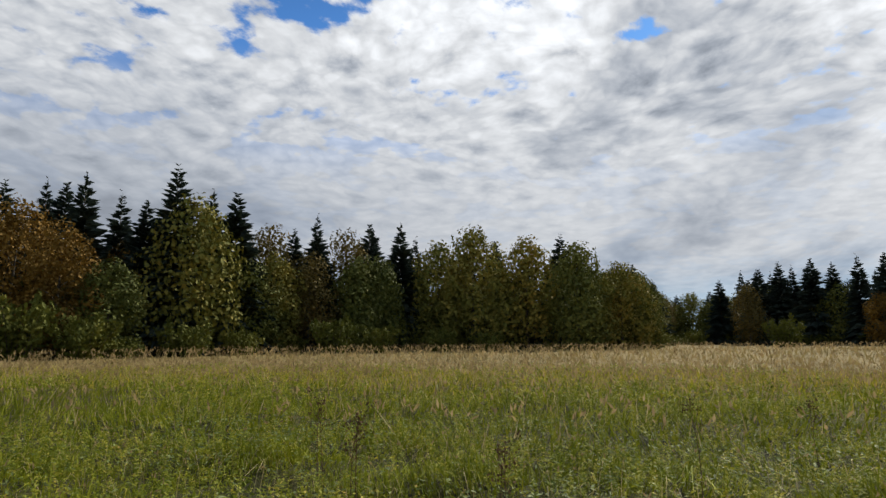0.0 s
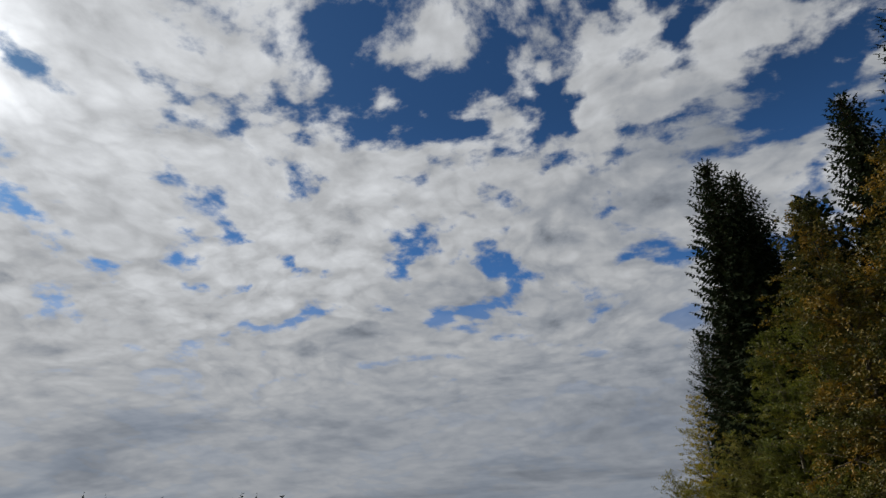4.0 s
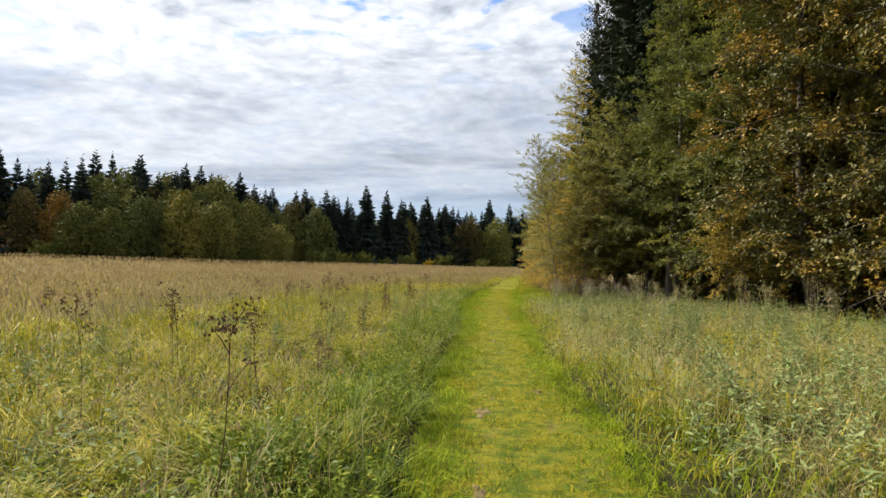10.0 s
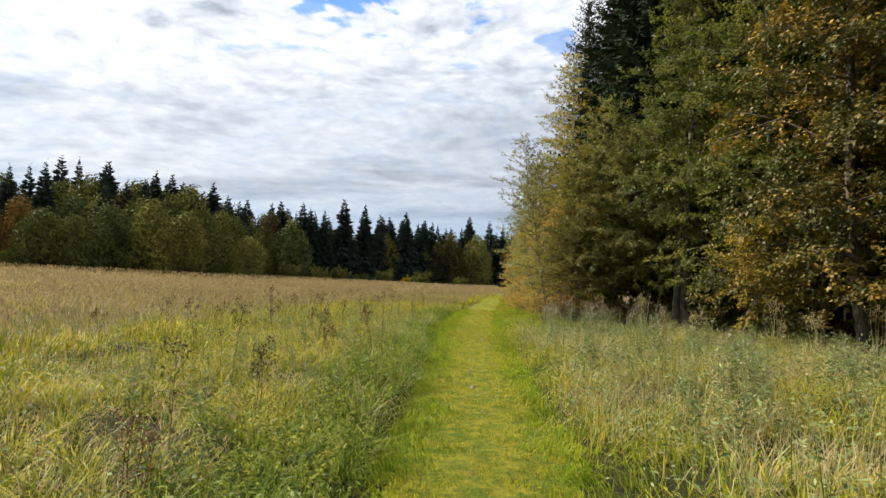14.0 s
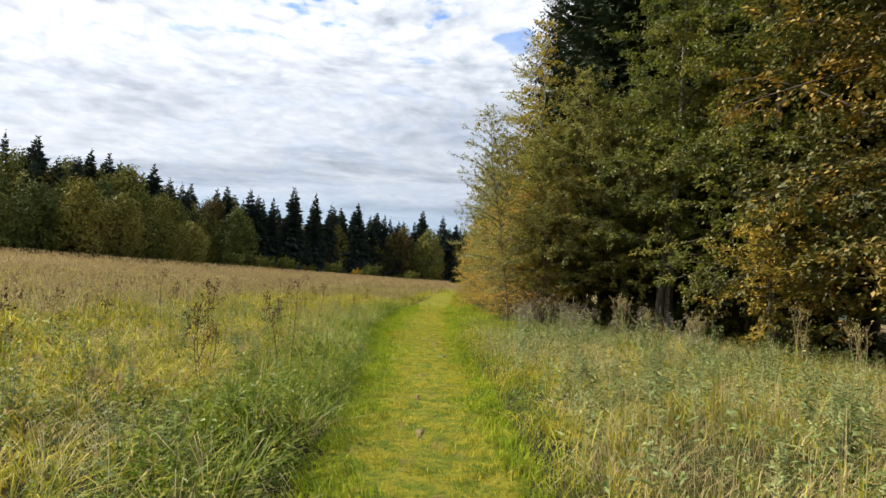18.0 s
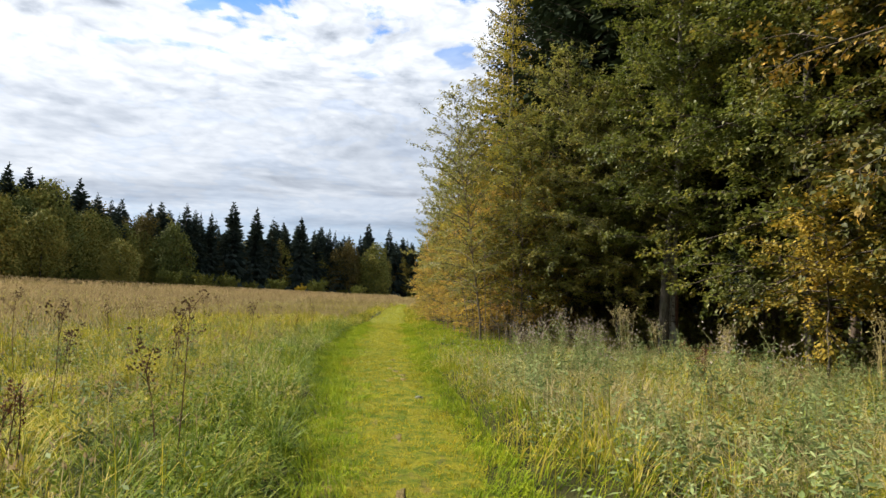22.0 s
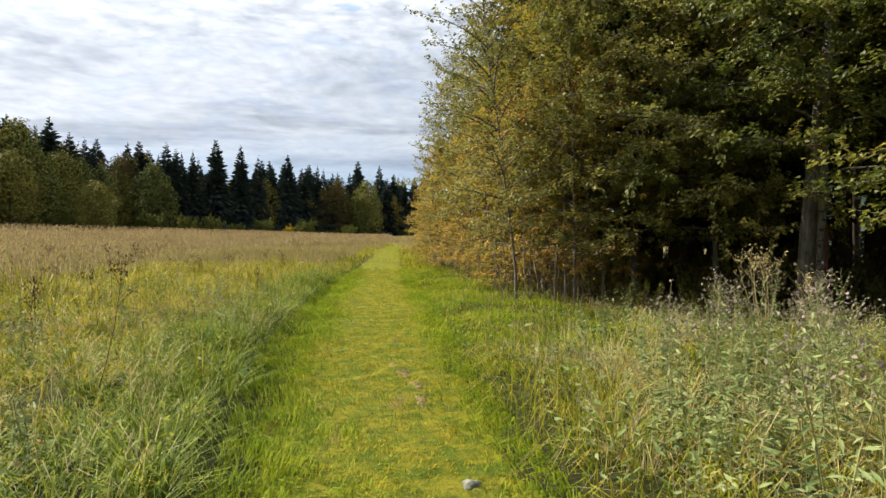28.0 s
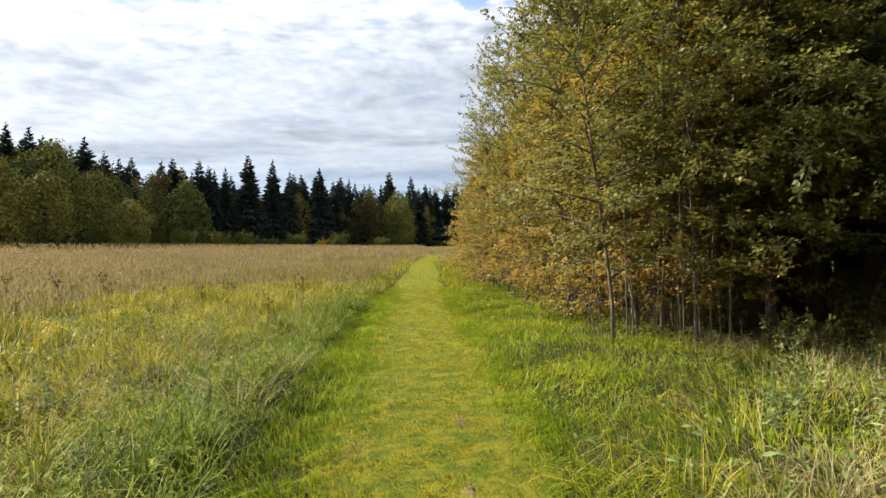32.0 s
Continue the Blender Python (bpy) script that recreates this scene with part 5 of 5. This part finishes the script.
x, y = scatter(rng, 34000, -115.0, -29.5, -60.0, 190.0, lambda x, y, r: (-x < 92) & (r < np.where(y < 30, 0.45, 1.0)))
lay(field, rng, x, y, 0.65, 0.2, 0.8, 0.3, 0.0, spikes)
x, y = scatter(rng, 19000, -30.0, 14.0, 74.0, 215.0, lambda x, y, r: (np.abs(x - path_x(y)) > path_half(y)) | (y > 100))
lay(field, rng, x, y, 0.65, 0.16, 0.8, 0.3, 0.0, spikes)
stuff("dry_field_grass", field, M_FARSTRAW, "dry brownish grass of the open field before the far wood", "grass")
stuff("meadow_grass", green, M_GRASS, "long green and yellowing meadow grass", "grass")
stuff("dry_grass", straw, M_STRAW, "dry straw-coloured grass stalks standing in the meadow", "grass")


def panicles(soup, rng, x, y, height, size, sprigs=2):
    """Loose seed heads on top of the grass."""
    n = len(x)
    base = np.stack([x, y, land(x, y) + height * rng.uniform(0.75, 1.1, n)], 1)
    for k in range(sprigs):
        d = rng.normal(0, 0.45, (n, 3)) + [0, 0, 1.0]
        rhombs(soup, base + rng.normal(0, size * 0.25, (n, 3)), d, rng.normal(0, 1, (n, 3)), size * rng.uniform(0.6, 1.2, n), size * 0.30, 0.1)


x, y = scatter(rng, 9000, -9.0, -0.8, -9.0, 47.0, lambda x, y, r: (left_of_path(x, y) > 0.7) & (r < np.where(y < 8, 0.15, 1.0)) & (r < patchy(x, y, 1.6, 7)))
panicles(seed, rng, x, y, 0.52, 0.045, 4)
x, y = scatter(rng, 16000, -30.0, -8.0, -30.0, 75.0, lambda x, y, r: r < np.where((y < 12) & (x > -19), 0.25, 1.0))
panicles(seed, rng, x, y, 0.62, 0.15)
x, y = scatter(rng, 8000, -90.0, -29.0, -60.0, 190.0)
panicles(seed, rng, x, y, 0.74, 0.30)
x, y = scatter(rng, 5000, -30.0, 1.5, 74.0, 200.0)
panicles(seed, rng, x, y, 0.74, 0.28)
stuff("grass_seed_heads", seed, M_SEED, "pinkish-brown seed heads above the meadow grass", "grass")

# the strip between path and wood
green, straw = Soup(), Soup()


def verge(x, y, r):
    return (right_of_path(x, y) > 0.22) & (x < edge_x(y) + np.interp(y, [29, 33], [0.5, 1.7]))


x, y = scatter(rng, 75000, 0.3, 11.0, 1.0, 46.0, lambda x, y, r: verge(x, y, r) & (r < 0.15 + 1.1 * patchy(x, y, 0.6, 4) ** 1.4))
lay(green, rng, x, y, (0.22 + 0.52 * patchy(x, y, 0.5, 6) ** 1.5) * np.where(y > 28.8, 0.45, 0.9), 0.0075, 1.4, 0.5, 0.0, arcs)
low_green = Soup()
x, y = scatter(rng, 60000, -0.2, 6.5, 28.0, 47.0, lambda x, y, r: (right_of_path(x, y) > 0.1) & (x < edge_x(y) + 1.4) & (r < 0.35 + 0.6 * patchy(x, y, 0.4, 12)))
lay(low_green, rng, x, y, 0.10 + 0.14 * patchy(x, y, 0.35, 13), 0.011, 1.6, 0.5)
stuff("short_verge_grass", low_green, M_SIDETURF, "short fresh grass between the footpath and the thicket", "grass")
x, y = scatter(rng, 52000, 0.5, 11.0, 1.0, 34.0, lambda x, y, r: verge(x, y, r) & (right_of_path(x, y) > 0.6) & (r < 0.2 + 0.9 * patchy(x, y, 1.0, 8)) & ((y < 28.8) | (x > 3.2) | (r < 0.12)))
lay(straw, rng, x, y, 0.54 * np.where(y > 30, 0.7, 1.0), 0.0048, 1.5, 0.5, 0.0, arcs)
stuff("verge_meadow", green, M_GRASS, "tangled green grass between the footpath and the wood", "grass")
stuff("dry_verge_grass", straw, M_STRAW, "tangled dry grass between the footpath and the wood", "grass")

# leafy plants in the meadow and on the strip beside the wood
s = Soup()
x, y = scatter(rng, 9500, -6.5, 0.3, 1.0, 38.0, lambda x, y, r: (left_of_path(x, y) > 0.25) & (r < (0.10 + 1.1 * patchy(x, y, 0.8, 19) ** 2) * np.clip(1.35 + 0.17 * x, 0.25, 1)))
forbs(s, rng, x, y, 0.26 + 0.30 * patchy(x, y, 0.6, 22), 24, 0.062)
side = Soup()
x, y = scatter(rng, 5200, -3.6, 0.4, 2.0, 52.0, lambda x, y, r: (left_of_path(x, y) > 0.12) & (left_of_path(x, y) < 0.5 + 1.2 * patchy(x, y, 1.1, 35)) & (r < (0.35 + 0.9 * patchy(x, y, 0.6, 33)) * np.interp(y, [21, 27], [1.0, 0.2])))
forbs(side, rng, x, y, (0.20 + 0.30 * patchy(x, y, 0.5, 34)) * np.clip(0.5 + left_of_path(x, y), 0.5, 1), 26, 0.08, 0.34)
stuff("path_side_forbs", side, M_SHADEFORB, "dark green leafy plants crowding the footpath's edge, partly darkened for shade", "herbs")
x, y = scatter(rng, 8600, -16.0, -1.2, -11.0, 4.5, lambda x, y, r: (r < 0.2 + 0.9 * patchy(x, y, 0.9, 23)) & (r < 1.25 + 0.05 * x))
forbs(s, rng, x, y, 0.22 + 0.28 * patchy(x, y, 0.7, 24), 22, 0.066)
x, y = scatter(rng, 6000, -34.0, -14.0, -22.0, 8.0, lambda x, y, r: r < 1.1 * patchy(x, y, 1.8, 26))
forbs(s, rng, x, y, 0.42, 9, 0.13, 0.5)
stuff("meadow_forbs", s, M_FORB, "leafy green plants growing among the meadow grass", "herbs")
s = Soup()
x, y = scatter(rng, 5200, 0.4, 9.5, 3.0, 32.0, lambda x, y, r: (right_of_path(x, y) > 0.55) & (x < edge_x(y)) & (r < 0.15 + 1.0 * patchy(x, y, 0.9, 27) ** 2) & ((y < 28.5) | (x > 2.5)))
forbs(s, rng, x, y, 0.30 + 0.36 * patchy(x, y, 0.7, 28), 26, 0.075, 0.32)
stuff("verge_forbs", s, M_HERB, "grey-green leafy plants on the strip beside the wood", "herbs")

# small broad leaves among the grass
s = Soup()
x, y = scatter(rng, 230000, -10.0, 9.5, -8.0, 36.0, lambda x, y, r: ((left_of_path(x, y) > 0.3) & (r < np.where(y < 6, 0.55, 0.5) * patchy(x, y, 0.8, 9) ** 1.5)) | (verge(x, y, r) & (r < (0.25 + 0.55 * patchy(x, y, 0.8, 11)) * np.where(y > 28.5, 0.25, 0.75))))
n = len(x)
z = land(x, y) + rng.uniform(0.08, 0.52, n) * np.where((y > 29.5) & (x > 0), 0.5, 1)
turn = rng.uniform(0, 6.28, n)
rhombs(s, np.stack([x, y, z], 1), np.stack([np.cos(turn), np.sin(turn), rng.uniform(-0.4, 0.5, n)], 1), rng.normal(0, 0.4, (n, 3)) + [0, 0, 1], rng.uniform(0.035, 0.09, n) * np.where(x > 0, 1.2, 1.0), rng.uniform(0.012, 0.03, n))
stuff("meadow_herbs", s, M_HERB, "small grey-green herb leaves among the grass", "herbs")


# low green undergrowth where the grass meets the wood
s = Soup()
x, y = scatter(rng, 70000, 2.4, 15.0, 10.0, 42.0, lambda x, y, r: (x > edge_x(y) - 0.4) & (r < 1.1 * patchy(x, y, 0.9, 15) ** 1.5 * np.exp(-(x - edge_x(y)) / 4.0)))
n = len(x)
turn = rng.uniform(0, 6.28, n)
rhombs(s, np.stack([x, y, land(x, y) + rng.uniform(0.03, 0.30, n)], 1), np.stack([np.cos(turn), np.sin(turn), rng.uniform(-0.3, 0.4, n)], 1), rng.normal(0, 0.35, (n, 3)) + [0, 0, 1], rng.uniform(0.05, 0.12, n), rng.uniform(0.03, 0.06, n))
stuff("forest_undergrowth", s, M_WILLOW, "low green and yellow undergrowth at the foot of the trees", "undergrowth")


# ---------------------------------------------------------------- tall weeds, each a plant of its own
def make_weed(seed, height, stems, leaf, fluff, stem_mat=None, leaf_mat=None, head_mat=None, head=0.035, dense=26):
    rng = np.random.default_rng(seed)
    st, lf, hd = Soup(), Soup(), Soup()
    for k in range(stems):
        az = rng.uniform(0, 6.28)
        tip = np.array([math.cos(az), math.sin(az), 0]) * height * rng.uniform(0.03, 0.22) * (0.3 if stems < 3 else 1) + [0, 0, height * rng.uniform(0.75, 1.05)]
        foot = np.array([rng.normal(0, 0.04), rng.normal(0, 0.04), -0.06])
        q = np.linspace(0, 1, 6)[:, None]
        line = foot + (tip - foot) * q + np.array([math.cos(az + 1), math.sin(az + 1), 0]) * 0.05 * np.sin(q * 3.0)
        tube(st, line, np.linspace(0.0055, 0.0022, 6), 4)
        if leaf > 0:
            f = np.linspace(0.12, 0.95, dense)
            at = np.stack([np.interp(f, q[:, 0], line[:, c]) for c in range(3)], 1)
            ta = np.arange(dense) * 2.4 + rng.normal(0, 0.3, dense)
            d = np.stack([np.cos(ta), np.sin(ta), rng.uniform(-0.9, 0.7, dense)], 1)
            ln = leaf * (1.15 - 0.6 * f) * rng.uniform(0.7, 1.2, dense)
            rhombs(lf, at, d, np.array([[0, 0, 1.0]]) + rng.normal(0, 0.55, (dense, 3)), ln, ln * 0.22)
        if fluff > 0:
            for b in range(4):
                u = 0.74 + 0.07 * b
                root = np.array([np.interp(u, q[:, 0], line[:, c]) for c in range(3)])
                ba = az + 1.9 * b
                end = root + np.array([math.cos(ba) * 0.10, math.sin(ba) * 0.10, 0.13]) * rng.uniform(0.7, 1.3) * height
                end = np.array([*(root + (end - root) * 0.9)[:2], end[2]])
                tube(st, [root, (root + end) / 2 + [0, 0, 0.01], end], [0.003, 0.0025, 0.002], 3)
                m = fluff
                c = end + rng.normal(0, head * 0.9, (m, 3))
                rhombs(hd, c, rng.normal(0, 1, (m, 3)) + [0, 0, 0.6], rng.normal(0, 1, (m, 3)), head * rng.uniform(0.7, 1.4, m), head * 0.7, 0.3)
            m = fluff * 2
            rhombs(hd, tip + rng.normal(0, head, (m, 3)), rng.normal(0, 1, (m, 3)) + [0, 0, 0.6], rng.normal(0, 1, (m, 3)), head * rng.uniform(0.7, 1.4, m), head * 0.7, 0.3)
    thing = new("weed")
    part("stem", st.mesh("stems", stem_mat or M_GREENSTEM, True), thing, kind="stuff")
    if leaf > 0:
        part("leafage", lf.mesh("leaves", leaf_mat or M_HERB), thing, kind="stuff")
    if fluff > 0:
        part("seed_head", hd.mesh("seed_heads", head_mat or M_FLUFF), thing, kind="stuff")
    return thing


mugwort = [make_weed(71, 0.8, 6, 0.115, 0, dense=34), make_weed(72, 0.95, 5, 0.125, 0, dense=38), make_weed(73, 0.65, 7, 0.105, 0, dense=30)]
fluffy = [make_weed(74, 1.1, 4, 0.12, 3, head=0.028, dense=34), make_weed(75, 1.25, 3, 0.12, 3, head=0.030, dense=38)]
thistle = [make_weed(76, 1.15, 1, 0.0, 12, M_DEAD, None, M_DEAD, 0.024), make_weed(77, 0.95, 2, 0.05, 8, M_DEAD, M_DEAD, M_DEAD, 0.030, 14), make_weed(78, 1.3, 1, 0.06, 9, M_DEAD, M_HERB, M_DEAD, 0.034, 18)]
for n in range(140):
    y = rng.uniform(5, 30.2)
    x = float(path_x(y) + path_half(y)) + 0.7 + rng.random() ** 0.8 * max(0.5, float(edge_x(y)) - 2.2)
    if x > float(edge_x(y)) + 0.3:
        continue
    plant(mugwort[n % 3], used, x, y, rng.uniform(0, 360), rng.uniform(0.7, 1.1), None, "mugwort_plant", "leafy grey-green weed standing in the rough grass", "weed", "leafy weeds beside the wood", tuple(rng.normal(0, 9, 2)))
for n in range(46):
    y = rng.uniform(6, 36)
    x = float(path_x(y) - path_half(y)) - 0.9 - 4.0 * rng.random() ** 1.3
    plant(mugwort[n % 3], used, x, y, rng.uniform(0, 360), rng.uniform(0.6, 0.95), None, "mugwort_plant", "leafy grey-green weed standing in the meadow grass", "weed", "leafy weeds in the meadow", tuple(rng.normal(0, 9, 2)))
for n in range(14):
    y = rng.uniform(21.8, 27.5) if n % 2 else rng.uniform(10, 29)
    x = float(path_x(y) + path_half(y)) + (0.8 + 2.6 * rng.random() if n % 2 else 1.6 + 3.5 * rng.random())
    plant(fluffy[n // 2 % 2], used, x, y, rng.uniform(0, 360), rng.uniform(0.8, 1.1), None, "seeding_weed", "tall green weed with pale fluffy seed heads", "weed", "seeding weeds beside the wood", tuple(rng.normal(0, 7, 2)))
for n, (x, y) in enumerate([(2.7, 27.0), (3.3, 27.6), (4.0, 29.0), (4.6, 29.4), (5.3, 29.0), (3.0, 26.4), (3.8, 26.9), (1.45, 23.9), (1.75, 24.4), (2.1, 24.9), (2.3, 23.9), (1.9, 25.5), (2.6, 25.4)]):
    plant(fluffy[n % 2], used, x, y, 75.0 * n, 0.85 + 0.03 * (n % 5), None, "seeding_weed", "tall green weed with pale fluffy seed heads", "weed", "seeding weeds beside the wood", tuple(rng.normal(0, 6, 2)))
for x, y, k, size in ((-1.67, 8.46, 0, 1.2), (-1.02, 9.05, 0, 1.05), (-1.68, 21.13, 0, 1.15), (-1.9, 21.3, 1, 1.0), (-2.64, 26.95, 0, 1.1), (-2.2, 12.5, 1, 1.0), (-3.1, 11.0, 2, 0.9), (-3.6, 13.5, 1, 1.1), (-1.9, 15.5, 1, 0.9), (-2.9, 17.3, 2, 0.9), (-4.2, 19.0, 0, 1.0),
                      (-2.3, 19.7, 1, 1.0), (-3.3, 22.3, 2, 1.0), (-2.5, 23.2, 1, 1.0), (-5.2, 25.5, 0, 1.1), (-4.4, 29.5, 1, 1.0), (-5.0, 33.0, 0, 1.0), (-3.4, 34.8, 2, 0.8), (-6.4, 31.0, 1, 1.0),
                      (-4.3, -1.0, 1, 0.9), (-6.0, 0.6, 0, 0.9), (-5.0, -2.3, 1, 1.0), (-7.2, 2.0, 2, 0.8), (-6.6, -3.2, 1, 1.0)):
    plant(thistle[k], used, x, y, rng.uniform(0, 360), size, None, "dead_thistle", "dry brown thistle stalk with dark seed heads", "thistle", "dead thistles in the meadow", tuple(rng.normal(0, 4, 2)))

for n in range(34):
    y = rng.uniform(5, 40)
    x = float(path_x(y)) - 1.9 - 6.0 * rng.random()
    plant(thistle[n % 3], used, x, y, rng.uniform(0, 360), rng.uniform(0.6, 0.95), None, "dead_thistle", "dry brown thistle stalk with dark seed heads", "thistle", "dead thistles in the meadow", tuple(rng.normal(0, 4, 2)))

M_DOCK = leafy("rusty_dock", [(0, (0.085, 0.040, 0.020)), (0.6, (0.170, 0.080, 0.038)), (1, (0.260, 0.140, 0.070))], 0.2, 1.0, 0.1, 0.8, 0.1)
dock = make_weed(81, 0.75, 4, 0.07, 6, M_DEAD, M_DOCK, M_DOCK, 0.026, 26)
for n, (x, y) in enumerate([(3.0, 8.9), (3.3, 9.3), (3.5, 9.0), (3.8, 9.6), (3.2, 9.9), (-1.9, 13.6), (-2.6, 20.6), (4.2, 25.2), (5.0, 27.4)]):
    plant(dock, used, x, y, 80.0 * n, 0.8 + 0.06 * (n % 4), None, "dock_plant", "rusty brown dead dock standing in the grass", "weed", "dead docks", tuple(rng.normal(0, 6, 2)))

plume = [make_weed(79, 1.25, 5, 0.0, 4, M_STRAW, None, M_STRAW, 0.03), make_weed(80, 1.05, 6, 0.22, 4, M_STRAW, M_STRAW, M_STRAW, 0.026, 6)]
for n in range(13):
    y = rng.uniform(17, 31)
    x = float(edge_x(y)) - 0.2 - 1.3 * rng.random()
    plant(plume[n % 2], used, x, y, rng.uniform(0, 360), rng.uniform(0.75, 1.05), None, "plume_grass", "tall dry grass stalks with pale plumes", "grass", "plume grass at the wood's edge", tuple(rng.normal(0, 8, 2)))

s, hd = Soup(), Soup()
q = np.linspace(0, 1, 12)[:, None]
stalk = np.array([[0.0, 0.0, -0.1]]) + q * [[0.1, 0.0, 1.32]] + q ** 3 * [[0.75, 0.0, -0.22]]
tube(s, stalk, np.linspace(0.006, 0.002, 12), 4)
for f in np.linspace(0.62, 1.0, 10):
    root = np.array([np.interp(f, q[:, 0], stalk[:, k]) for k in range(3)])
    m = 12
    g = rng.uniform(0, 1, (m, 1))
    rhombs(hd, root + g * [[0.07, 0, -0.26 * (1.25 - f)]] + rng.normal(0, 0.008, (m, 3)), np.array([[0.35, 0, -1.0]]) + rng.normal(0, 0.2, (m, 3)), rng.normal(0, 1, (m, 3)), 0.045, 0.014)
reed = new("reed_stalk")
part("stem", s.mesh("reed_stem", M_STRAW, True), reed)
part("plume", hd.mesh("reed_plume", M_STRAW), reed, kind="stuff")
tagged(stand(reed, 6.35, 29.0, 0, 1.0, None, "reed_stalk"), "tall dry reed stalk with a pale plume hanging over", "reed")

# a grey stone at the path's edge
stone = bmesh.new()
bmesh.ops.create_icosphere(stone, subdivisions=3, radius=0.09)
for v in stone.verts:
    v.co *= 1.0 + 0.55 * (noise.noise(v.co * 14.0) + 0.4 * noise.noise(v.co * 37.0))
    v.co.z *= 0.7
me = bpy.data.meshes.new("stone")
stone.to_mesh(me)
stone.free()
me.materials.append(stone_material())
me.polygons.foreach_set("use_smooth", np.ones(len(me.polygons), bool))
tagged(stand(new("stone", me), 0.20, 25.4, 30, 1.1, None, "stone", 0.03), "rough grey stone lying at the footpath's edge", "stone")
